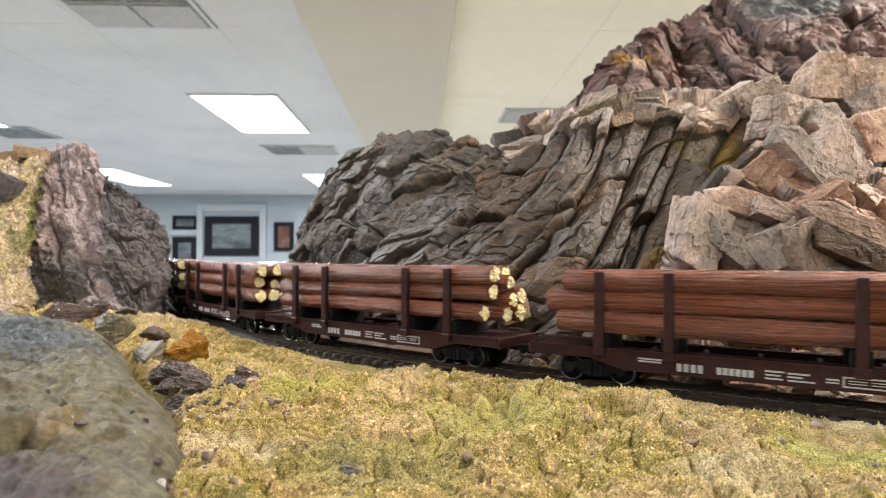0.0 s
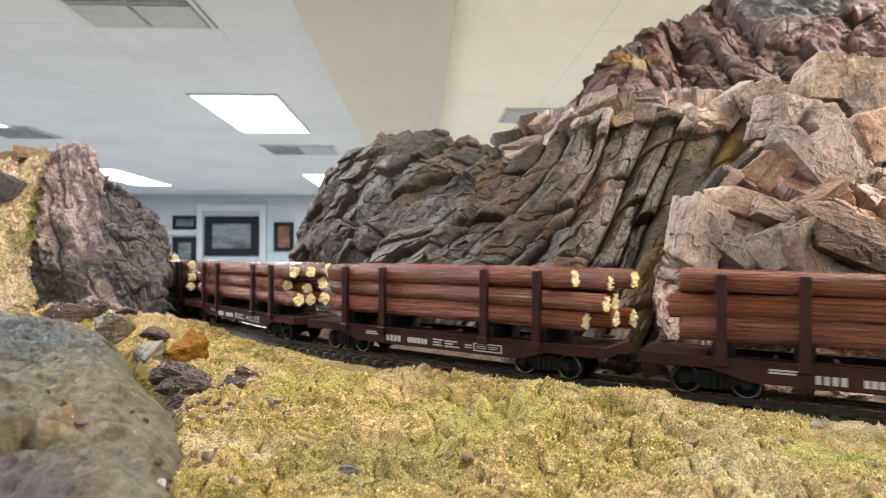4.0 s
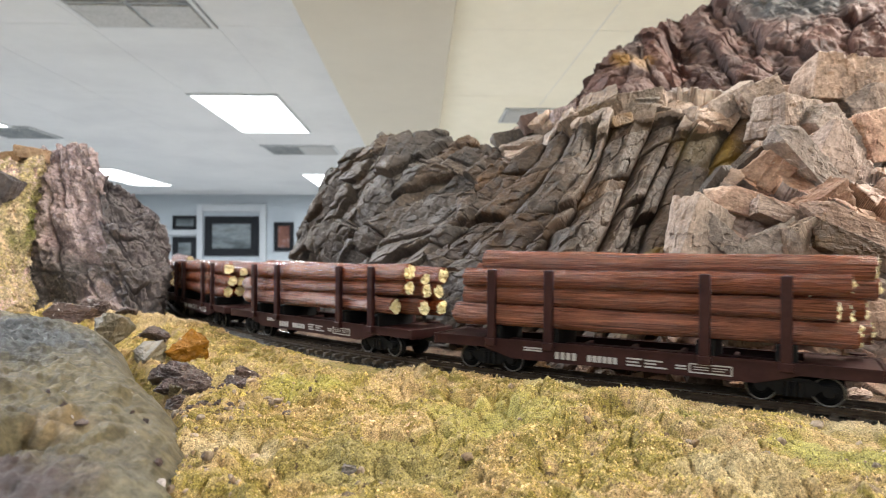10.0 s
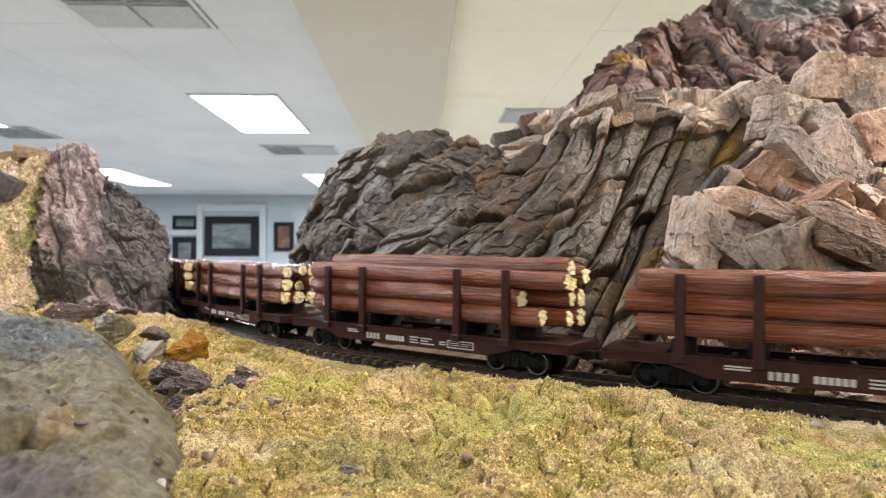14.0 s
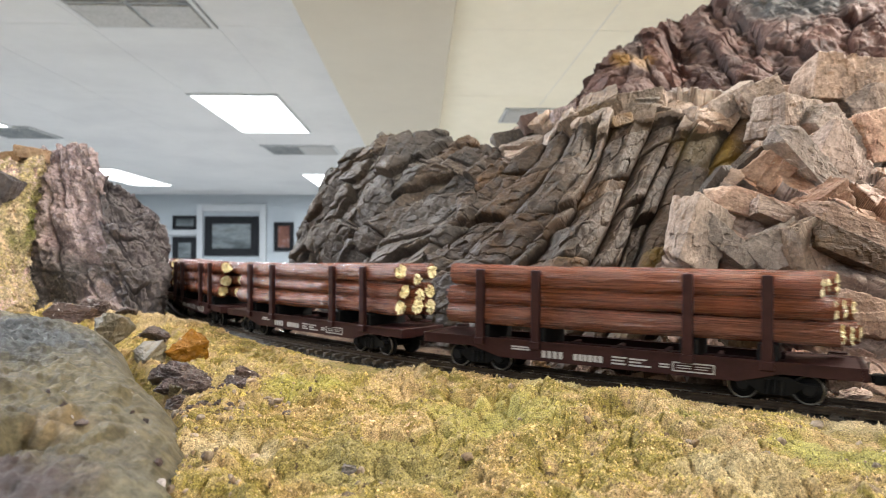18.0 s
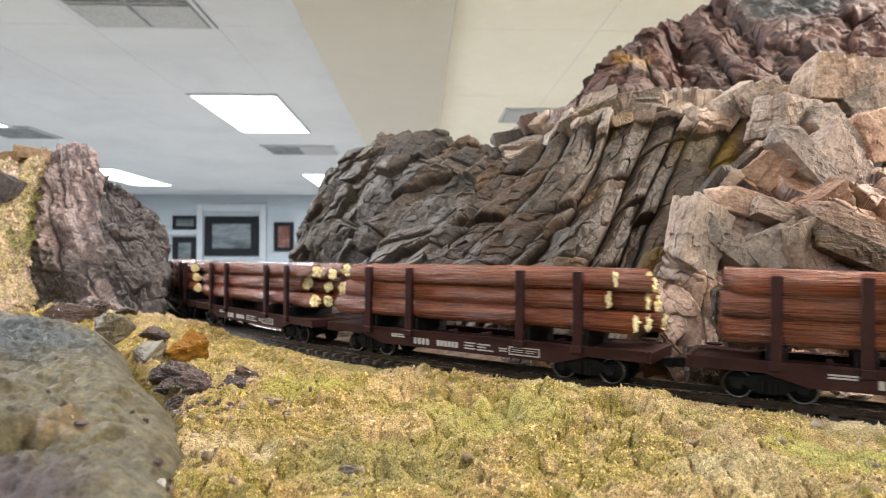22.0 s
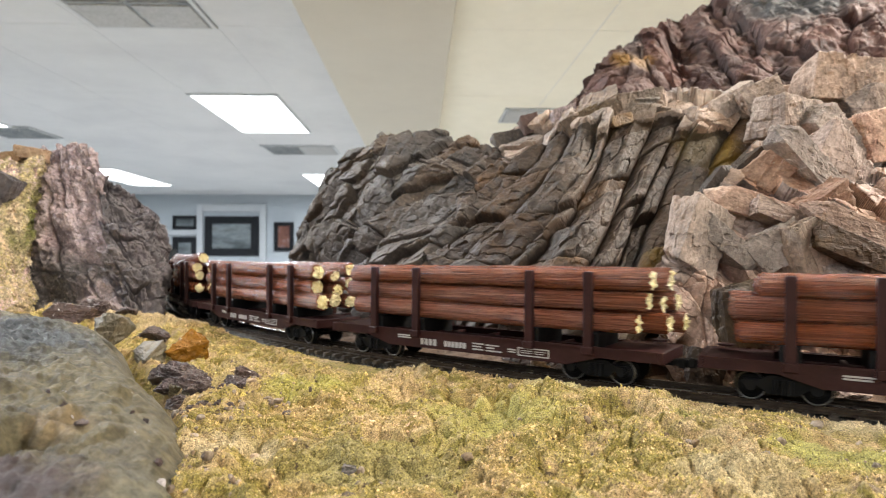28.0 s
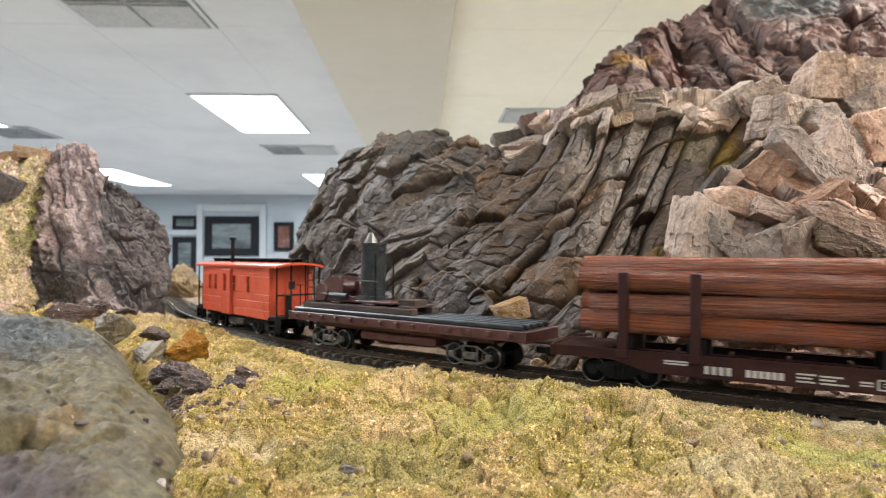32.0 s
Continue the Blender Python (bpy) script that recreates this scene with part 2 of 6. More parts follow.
# grey rock of the right lobe, with its deep shade put into the colour
ROCK_LOBE_SHADE = material("shaded_grey_lobe_rock", [(0.0367, 0.0321, 0.0349), (0.0902, 0.0781, 0.0821), (0.1379, 0.1198, 0.1219), (0.0689, 0.0587, 0.0639), (0.1747, 0.1492, 0.1499)], 30, rough=0.62, rough_var=0.15, bump=0.7,
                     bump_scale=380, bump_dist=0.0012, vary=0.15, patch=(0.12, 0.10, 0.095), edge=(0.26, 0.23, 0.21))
# last zone: maroon blotch of the rock, with shading put into its colour too
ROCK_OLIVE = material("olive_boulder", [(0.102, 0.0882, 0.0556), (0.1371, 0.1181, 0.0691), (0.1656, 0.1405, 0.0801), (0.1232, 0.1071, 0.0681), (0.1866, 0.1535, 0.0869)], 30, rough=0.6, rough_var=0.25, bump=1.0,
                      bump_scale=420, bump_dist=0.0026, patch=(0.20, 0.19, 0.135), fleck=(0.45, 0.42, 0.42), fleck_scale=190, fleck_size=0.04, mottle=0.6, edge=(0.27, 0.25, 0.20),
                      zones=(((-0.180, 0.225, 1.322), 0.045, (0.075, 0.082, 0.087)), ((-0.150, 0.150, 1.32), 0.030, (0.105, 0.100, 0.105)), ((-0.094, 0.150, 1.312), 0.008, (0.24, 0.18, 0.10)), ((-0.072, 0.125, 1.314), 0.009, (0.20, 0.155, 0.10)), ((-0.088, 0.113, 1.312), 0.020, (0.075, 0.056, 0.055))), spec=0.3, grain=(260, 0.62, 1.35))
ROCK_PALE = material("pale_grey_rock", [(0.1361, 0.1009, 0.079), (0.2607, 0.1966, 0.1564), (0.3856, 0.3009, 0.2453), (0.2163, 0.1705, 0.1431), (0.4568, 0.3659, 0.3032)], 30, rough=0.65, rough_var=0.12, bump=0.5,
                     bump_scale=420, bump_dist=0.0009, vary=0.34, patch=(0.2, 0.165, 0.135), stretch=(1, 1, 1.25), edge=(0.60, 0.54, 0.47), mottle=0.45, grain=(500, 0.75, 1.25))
STONE_DARK = material("dark_stone", [(0.029, 0.02, 0.019), (0.0746, 0.0501, 0.0461), (0.1243, 0.0894, 0.0779)], 90, rough=0.4, rough_var=0.2, bump=0.8, bump_scale=700,
                      bump_dist=0.0008, vary=0.25, fleck=(0.6, 0.56, 0.56), fleck_scale=500, fleck_size=0.2, grain=(1200, 0.5, 1.5))
STONE_GREEN = material("grey_green_stone", [(0.0575, 0.0497, 0.0328), (0.115, 0.0959, 0.0593), (0.1724, 0.1421, 0.0904)], 70, rough=0.55, bump=0.6, bump_scale=600, bump_dist=0.0008, vary=0.2)
STONE_AMBER = material("amber_stone", [(0.1872, 0.0748, 0.0096), (0.288, 0.1292, 0.018), (0.3456, 0.1836, 0.042)], 70, rough=0.2, rough_var=0.1, bump=0.5, bump_scale=160, bump_dist=0.002, vary=0.05, spec=0.4)
STONE_BANK = material("tan_bank", [(0.16, 0.11, 0.06), (0.30, 0.22, 0.13), (0.40, 0.31, 0.20)], 60, rough=0.8, bump=0.8, bump_scale=300, bump_dist=0.002, patch=(0.18, 0.15, 0.12))
STONE_HONEY = material("honey_brown_stone", [(0.20, 0.11, 0.05), (0.33, 0.20, 0.10), (0.42, 0.28, 0.15)], 90, rough=0.6, bump=0.5, bump_scale=500, bump_dist=0.0008, vary=0.25)
STONE_YELLOW = material("yellow_stone", [(0.2203, 0.124, 0.0451), (0.3366, 0.2184, 0.1083), (0.3672, 0.2834, 0.2256)], 90, rough=0.5, bump=0.5, bump_scale=500, bump_dist=0.0008, vary=0.25)
# green and tan moss; the olive zone at x -0.016 also paints shadow
MOSS_TINT_SHADE = (((0.018, 0.202, 1.297), 0.022, (0.36, 0.315, 0.095)), ((0.11, 0.172, 1.297), 0.016, (0.33, 0.302, 0.094)), ((0.08, 0.19, 1.297), 0.009, (0.27, 0.26, 0.066)), ((-0.055, 0.245, 1.297), 0.016, (0.36, 0.312, 0.077)), ((-0.059, 0.167, 1.297), 0.014, (0.5, 0.406, 0.242)), ((-0.016, 0.158, 1.297), 0.022, (0.27, 0.225, 0.08)), ((0.068, 0.142, 1.297), 0.013, (0.48, 0.385, 0.209)), ((0.15, 0.215, 1.297), 0.030, (0.56, 0.45, 0.27)), ((0.045, 0.25, 1.297), 0.012, (0.5, 0.426, 0.209)))
# dark flecks put the shade of holes between clods into the colour
MOSS = material("dry_moss", [(0.1833, 0.1231, 0.0515), (0.3713, 0.2595, 0.0956), (0.2655, 0.2155, 0.0465), (0.5014, 0.352, 0.1788), (0.3183, 0.242, 0.0749)], 34, detail=12, rough=0.95, rough_var=0.04, bump=1.0,
                bump_scale=1300, bump_dist=0.0010, patch=(0.46, 0.35, 0.20), fleck=(0.11, 0.075, 0.04), fleck_scale=420, fleck_size=0.34, mottle=0.75, edge=(0.60, 0.48, 0.27), grain=(2200, 0.3, 1.8), zones=MOSS_TINT_SHADE)
MOSS_PALE = material("pale_slope_moss", [(0.389, 0.2835, 0.2595), (0.6902, 0.5168, 0.415), (0.5093, 0.4179, 0.2595), (0.841, 0.6369, 0.615), (0.434, 0.2976, 0.3038)], 34, detail=12, rough=0.95, rough_var=0.04, bump=1.0,
                bump_scale=1300, bump_dist=0.0010, patch=(0.30, 0.27, 0.12), fleck=(0.11, 0.075, 0.04), fleck_scale=420, fleck_size=0.22, mottle=0.8, edge=(0.60, 0.48, 0.27), grain=(1500, 0.3, 1.6))
CLUMP_PALE = material("pale_moss_clump", [(0.5284, 0.3995, 0.2918), (0.7148, 0.5548, 0.3829), (0.5284, 0.4439, 0.2189), (0.85, 0.7103, 0.5834)], 34, detail=8, rough=0.95, rough_var=0.04, bump=0.5, bump_scale=1500, bump_dist=0.0006, vary=0.5, island=True, patch=(0.27, 0.27, 0.095), sat_vary=0.25)
# the crumbs' dark flecks paint the same shaded holes
CLUMP = material("moss_clump", [(0.4249, 0.2797, 0.1492), (0.6475, 0.4582, 0.2245), (0.4408, 0.3582, 0.089), (0.838, 0.5938, 0.3973)], 34, detail=8, rough=0.95, rough_var=0.04, bump=0.5,
                 bump_scale=1500, bump_dist=0.0006, vary=0.30, island=True, patch=(0.52, 0.41, 0.26), fleck=(0.17, 0.115, 0.05), fleck_scale=170, fleck_size=0.5, mottle=0.8, sat_vary=0.30, grain=(2600, 0.35, 1.75), zones=MOSS_TINT_SHADE)
# white of the boulder's glints, put into added chips
CHIP_WHITE = material("white_chip", [(0.5, 0.46, 0.46), (0.7, 0.66, 0.66)], 300, rough=0.25, bump=0.5, bump_scale=800, bump_dist=0.0005)
BALLAST = material("dark_ballast", [(0.0234, 0.0211, 0.0187), (0.0546, 0.0484, 0.0406), (0.1014, 0.0897, 0.0741)], 300, rough=0.9, bump=1.0, bump_scale=1400, bump_dist=0.001, vary=0.4, island=True)
SCREE = material("brown_scree", [(0.1015, 0.0672, 0.0459), (0.2755, 0.189, 0.1283), (0.435, 0.315, 0.2228)], 150, rough=0.85, bump=1.0, bump_scale=900, bump_dist=0.0014, fleck=(0.5, 0.42, 0.33), fleck_scale=400, fleck_size=0.2)
PEBBLE = material("mixed_pebbles", [(0.10, 0.072, 0.055), (0.26, 0.19, 0.13), (0.42, 0.34, 0.25)], 200, rough=0.7, bump=0.6, bump_scale=1200, bump_dist=0.0005, vary=0.5, island=True, sat_vary=0.5)
TIE = material("tie_plastic", [(0.0309, 0.0229, 0.0165), (0.0553, 0.0416, 0.0292), (0.0939, 0.0728, 0.0537)], 260, rough=0.7, bump=0.4, bump_scale=1200, bump_dist=0.0003, vary=0.3)
RAIL = material("weathered_rail", [(0.03, 0.0192, 0.0125), (0.054, 0.0374, 0.025), (0.072, 0.055, 0.0375)], 200, rough=0.45, metal=0.5, bump=0.2, bump_dist=0.0002)
RAIL_TOP = material("polished_rail_head", [(0.35, 0.32, 0.28), (0.5, 0.47, 0.42)], 300, rough=0.25, metal=1.0, bump=0.1, bump_dist=0.0001)
CAR_PAINT = material("oxide_car_paint", [(0.0228, 0.0067, 0.0067), (0.0311, 0.0099, 0.0093), (0.0402, 0.0134, 0.0122)], 120, rough=0.5, rough_var=0.1, bump=0.15, bump_scale=900, bump_dist=0.0002, space="object", spec=0.2)
BARK = material("brown_bark", [(0.0616, 0.0173, 0.0088), (0.2303, 0.0657, 0.0286), (0.4005, 0.1246, 0.0563)], 9, rough=0.16, rough_var=0.08, bump=1.0, bump_scale=16, bump_dist=0.0015, space="object",
                stretch=(0.45, 1.3, 1.3), vary=0.10, mottle=0.85, spec=0.8)
CUT = material("pale_cut_wood", [(0.5648, 0.4286, 0.1931), (0.7553, 0.6503, 0.3528), (0.8188, 0.7568, 0.5258)], 4, rough=0.7, bump=0.6, bump_scale=12, bump_dist=0.0005, space="object", vary=0.1)
BLACK = material("black_plastic", [(0.0032, 0.0032, 0.0035), (0.0065, 0.0065, 0.0068), (0.0108, 0.0103, 0.0097)], 200, rough=0.6, bump=0.15, bump_dist=0.0002, space="object", spec=0.15)
WHEEL_RIM = material("bright_wheel_tread", [(0.1056, 0.1003, 0.095), (0.2112, 0.2059, 0.2006)], 300, rough=0.3, metal=1.0, bump=0.05, bump_dist=0.0001, space="object")
LETTER = material("white_lettering", [(0.374, 0.3604, 0.3536), (0.4624, 0.4488, 0.442)], 800, rough=0.6, bump=0.0, space="object")
ORANGE = material("orange_caboose_paint", [(0.4231, 0.0542, 0.0215), (0.4795, 0.0701, 0.0292), (0.5077, 0.0892, 0.0488)], 70, rough=0.42, bump=0.1, bump_scale=700, bump_dist=0.0002, space="object")
BOILER = material("dark_boiler_iron", [(0.0126, 0.0166, 0.0198), (0.028, 0.0348, 0.0414), (0.049, 0.0567, 0.063)], 160, rough=0.4, metal=0.4, bump=0.2, bump_dist=0.0003, space="object")
SKID = material("weathered_skid_wood", [(0.0179, 0.0097, 0.0078), (0.037, 0.0204, 0.0156), (0.0616, 0.0347, 0.027)], 140, rough=0.75, bump=0.5, bump_dist=0.0004, space="object", stretch=(0.2, 1, 1))
RUST = material("dark_red_iron", [(0.031, 0.0087, 0.0087), (0.062, 0.0186, 0.0186), (0.0868, 0.031, 0.0279)], 180, rough=0.45, bump=0.2, bump_dist=0.0003, space="object")
STEEL = material("grey_steel_truck", [(0.06, 0.06, 0.06), (0.12, 0.12, 0.117), (0.18, 0.18, 0.174)], 220, rough=0.4, metal=0.6, bump=0.2, bump_dist=0.0002, space="object")
TILE_COOL = material("white_ceiling_tile", [(0.595, 0.604, 0.614), (0.649, 0.659, 0.663), (0.685, 0.69, 0.694)], 1.3, rough=0.9, bump=0.3, bump_scale=120, bump_dist=0.002, mottle=0.06)
SOFFIT = material("beige_soffit_paint", [(0.57, 0.532, 0.446), (0.608, 0.57, 0.484)], 1.1, rough=0.8, bump=0.15, bump_scale=90, bump_dist=0.002, mottle=0.05)
# tiles right of the soffit: warm lamplight put into a cream colour
TILE_WARM_LIT = material("warm_lit_ceiling_tile", [(0.846, 0.8, 0.658), (0.905, 0.859, 0.717)], 1.3, rough=0.9, bump=0.3, bump_scale=120, bump_dist=0.002, mottle=0.06)
WALL_BLUE = material("pale_blue_wall", [(0.34, 0.381, 0.408), (0.381, 0.422, 0.449)], 1.5, rough=0.8, bump=0.1, bump_scale=120, bump_dist=0.002, mottle=0.06)
CASING = material("pale_grey_casing", [(0.3696, 0.396, 0.4136), (0.4224, 0.4488, 0.4664)], 3, rough=0.5, bump=0.0, mottle=0.05)
TRIM = material("white_painted_trim", [(0.533, 0.555, 0.57), (0.592, 0.607, 0.614)], 3, rough=0.5, bump=0.08, bump_scale=90, bump_dist=0.002, mottle=0.05)
FLOOR = material("pale_vinyl_floor", [(0.42, 0.42, 0.41), (0.5, 0.5, 0.49), (0.55, 0.54, 0.53)], 8, rough=0.95, bump=0.6, bump_scale=500, bump_dist=0.003)
PLY = material("plywood", [(0.33, 0.22, 0.12), (0.42, 0.29, 0.17), (0.47, 0.34, 0.2)], 6, rough=0.7, bump=0.2, bump_scale=80, bump_dist=0.002, stretch=(0.2, 1, 1))
GRILLE = material("grey_vent_metal", [(0.396, 0.396, 0.385), (0.462, 0.462, 0.451)], 12, rough=0.5, bump=0.0)
GRILLE_DARK = material("dark_vent_shaft", [(0.2438, 0.2681, 0.2828), (0.4387, 0.4631, 0.4713)], 9, rough=0.8, bump=0.0)
FRAME_BLACK = material("black_picture_frame", [(0.010, 0.011, 0.013), (0.02, 0.022, 0.025)], 20, rough=0.8, bump=0.0, spec=0.15)
PRINT = material("faded_landscape_print", [(0.036, 0.048, 0.048), (0.084, 0.102, 0.108), (0.18, 0.21, 0.222), (0.078, 0.087, 0.078)], 2.6, rough=0.8, bump=0.0, stretch=(0.6, 1, 2.0))
PRINT_RED = material("rust_red_print", [(0.088, 0.03, 0.021), (0.165, 0.072, 0.049), (0.3025, 0.3, 0.336)], 3.2, rough=0.8, bump=0.0)
LAMP_FACE = plain("lit_lamp_diffuser", (0.97, 0.985, 1.0), emit=3.0)


# ---- room ----
def setting(ob, label=""):
    return tagged(ob, label, kind="structure")


def room():
    X0, X1, Y0, Y1 = -6.5, 5.5, -4.0, 10.9
    for name, b, m in (("floor", (X0, X1, Y0, Y1, -0.1, 0.0), FLOOR), ("wall_north", (X0 - 0.15, X1 + 0.15, Y1, Y1 + 0.15, 0, CEIL), WALL_BLUE),
                       ("wall_south", (X0 - 0.15, X1 + 0.15, Y0 - 0.15, Y0, 0, CEIL), WALL_BLUE), ("wall_west", (X0 - 0.15, X0, Y0, Y1, 0, CEIL), WALL_BLUE),
                       ("wall_east", (X1, X1 + 0.15, Y0, Y1, 0, CEIL), WALL_BLUE)):
        ob = part(name, bm_box(*b), m)
        ob.matrix_world = ROOM_TURN
        setting(ob)
    # ceiling: tiles between thin bars, left out where lamps and vents sit
    lamps = [(lx - 0.305, lx + 0.305, ly - ll / 2, ly + ll / 2) for lx, ly, ll, _, _ in TROFFERS]
    bm_c, bm_w = bmesh.new(), bmesh.new()
    tw, tl = 0.61, 1.22
    ox, oy = -1.28 - 0.305, 4.78 - 0.635
    for i in range(-8, 13):
        for j in range(-8, 6):
            x, y = ox + i * tw, oy + j * tl
            if x < X0 or x + tw > X1 or y < Y0 or y + tl > Y1 + 0.9:
                continue
            if any(x + 0.1 < b and x + tw - 0.1 > a and y + 0.2 < d and y + tl - 0.2 > c for a, b, c, d in lamps):
                continue
            if -0.55 < x + tw / 2 < 0.16:
                continue
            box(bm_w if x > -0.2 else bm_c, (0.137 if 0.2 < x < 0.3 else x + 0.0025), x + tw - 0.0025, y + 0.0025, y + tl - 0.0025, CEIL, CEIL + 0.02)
    for bm, m, nm in ((bm_c, TILE_COOL, "ceiling_1"), (bm_w, TILE_WARM_LIT, "ceiling_2")):
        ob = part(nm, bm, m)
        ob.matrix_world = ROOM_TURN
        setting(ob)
    ob = part("ceiling_3", bm_box(X0 - 0.1, X1 + 0.1, Y0 - 0.1, Y1 + 0.1, CEIL + 0.0015, CEIL + 0.1), TILE_COOL)
    ob.matrix_world = ROOM_TURN
    setting(ob)
    ob = part("soffit", bm_box(-0.51, 0.135, Y0, 8.2, CEIL - 0.1, CEIL + 0.002, 0.004), SOFFIT)
    ob.matrix_world = ROOM_TURN
    setting(ob, "beige painted soffit running under the ceiling")
    # troffers, the known three and the added ones
    for lx, ly, ll, _, warm in TROFFERS:
        base = new("ceiling_light")
        base.matrix_world = ROOM_TURN @ pose(lx, ly, CEIL)
        tagged(base, "lit white recessed fluorescent ceiling panel", "ceiling light", "ceiling lights")
        bm = bmesh.new()
        for a in ((-0.305, -0.288, -ll / 2, ll / 2), (0.288, 0.305, -ll / 2, ll / 2), (-0.288, 0.288, -ll / 2, -ll / 2 + 0.017), (-0.288, 0.288, ll / 2 - 0.017, ll / 2)):
            box(bm, *a, -0.012, 0.004, 0.002)
        part("frame", bm, TRIM, base)
        part("diffuser", bm_box(-0.287, 0.287, -ll / 2 + 0.018, ll / 2 - 0.018, -0.006, 0.004), LAMP_FACE, base, "glowing white diffuser")


def vent(x, y, w, l, cells_x, cells_y, label, dark=()):
    base = new("ceiling_vent")
    base.matrix_world = ROOM_TURN @ pose(x, y, CEIL)
    tagged(base, label, "air vent", "ceiling vents")
    part("backing", bm_box(-w / 2, w / 2, -l / 2, l / 2, -0.008, 0.003), GRILLE_DARK, base)
    bm = bmesh.new()
    for a in ((-w / 2, -w / 2 + 0.02, -l / 2, l / 2), (w / 2 - 0.02, w / 2, -l / 2, l / 2), (-w / 2 + 0.02, w / 2 - 0.02, -l / 2, -l / 2 + 0.02), (-w / 2 + 0.02, w / 2 - 0.02, l / 2 - 0.02, l / 2)):
        box(bm, *a, -0.012, -0.004, 0.002)
    part("frame", bm, TRIM, base)
    for i in range(cells_x):
        for j in range(cells_y):
            x0, x1 = -w / 2 + 0.02 + (w - 0.04) * i / cells_x, -w / 2 + 0.02 + (w - 0.04) * (i + 1) / cells_x
            y0, y1 = -l / 2 + 0.02 + (l - 0.04) * j / cells_y, -l / 2 + 0.02 + (l - 0.04) * (j + 1) / cells_y
            if (i, j) in dark:
                for k in range(7):
                    yy = y0 + (y1 - y0) * (k + 0.5) / 7
                    part("slat", bm_box(x0 + 0.01, x1 - 0.01, yy - 0.012, yy + 0.004, -0.016, -0.009), GRILLE_DARK, base)
            else:
                part("panel", bm_box(x0 + 0.008, x1 - 0.008, y0 + 0.008, y1 - 0.008, -0.016, -0.0085, 0.003), GRILLE, base)


def far_wall():
    y = 10.9

    def at(px, py, d):
        return (px - 784) / 1080 * d, ZC + (455 - py) / 1080 * d

    def framed(px0, py0, px1, py1, printed, label, border, matt=True):
        x0, z1 = at(px0, py0, y)
        x1, z0 = at(px1, py1, y)
        sh = 0.38
        x0, x1 = x0 + sh, x1 + sh
        th = ROOM_TURN
        base = new("framed_picture")
        base.matrix_world = th @ pose((x0 + x1) / 2, y, z0)
        tagged(base, label, "picture", "pictures on the wall")
        w, h = x1 - x0, z1 - z0
        bm = bmesh.new()
        for a in ((-w / 2, -w / 2 + border, 0, h), (w / 2 - border, w / 2, 0, h), (-w / 2 + border, w / 2 - border, 0, border), (-w / 2 + border, w / 2 - border, h - border, h)):
            box(bm, a[0], a[1], -0.04, -0.002, a[2], a[3], 0.006)
        part("frame", bm, FRAME_BLACK, base)
        part("print", bm_box(-w / 2 + border, w / 2 - border, -0.02, -0.003, border, h - border), printed, base)

    framed(368, 384, 461, 453, PRINT, "large black framed landscape print on the wall", 0.13)
    framed(313, 383, 355, 407, PRINT, "small dark framed print on the wall", 0.06)
    framed(313, 420, 355, 482, PRINT, "tall dark framed print on the wall", 0.1)
    framed(488, 394, 522, 445, PRINT_RED, "black framed rust red print on the wall", 0.07)
    # white casing round the large picture
    bm = bmesh.new()
    for a in ((355, 365, 363, 560), (464, 474, 363, 560), (365, 464, 363, 376), (300, 355, 409, 417)):
        x0, z1 = at(a[0], a[2], y)
        x1, z0 = at(a[1], a[3], y)
        box(bm, x0 + 0.38, x1 + 0.38, y - 0.05, y + 0.004, max(z0, 0.1), z1, 0.004)
    ob = part("trim", bm, CASING)
    ob.matrix_world = ROOM_TURN
    setting(ob, "white painted casing on the pale blue wall")
    # low white louvred cabinet under the pictures
    base = new("louvred_cabinet")
    base.matrix_world = ROOM_TURN @ pose(-4.15, 10.6, 0)
    tagged(base, "white louvred low cabinet against the far wall", "cabinet")
    part("body", bm_box(-1.0, 1.0, -0.18, 0.28, 0, 0.86, 0.01), TRIM, base)
    for k in range(9):
        part("slat", bm_box(-0.97, 0.97, -0.2, -0.18, 0.08 + k * 0.085, 0.14 + k * 0.085, 0.006), TRIM, base)


room()
vent(-1.267, 2.66, 0.58, 0.58, 2, 2, "grey square ceiling vent with dark slatted cells", dark=((0, 0), (1, 0)))
vent(-1.23, 6.3, 0.72, 0.52, 2, 1, "flat grey ceiling vent, one cell dark", dark=((0, 0),))
vent(-3.56, 5.5, 0.5, 0.5, 1, 1, "dark slatted ceiling air vent", dark=((0, 0),))
vent(0.82, 4.7, 0.40, 0.46, 1, 1, "pale grey ceiling vent beside the soffit")
far_wall()


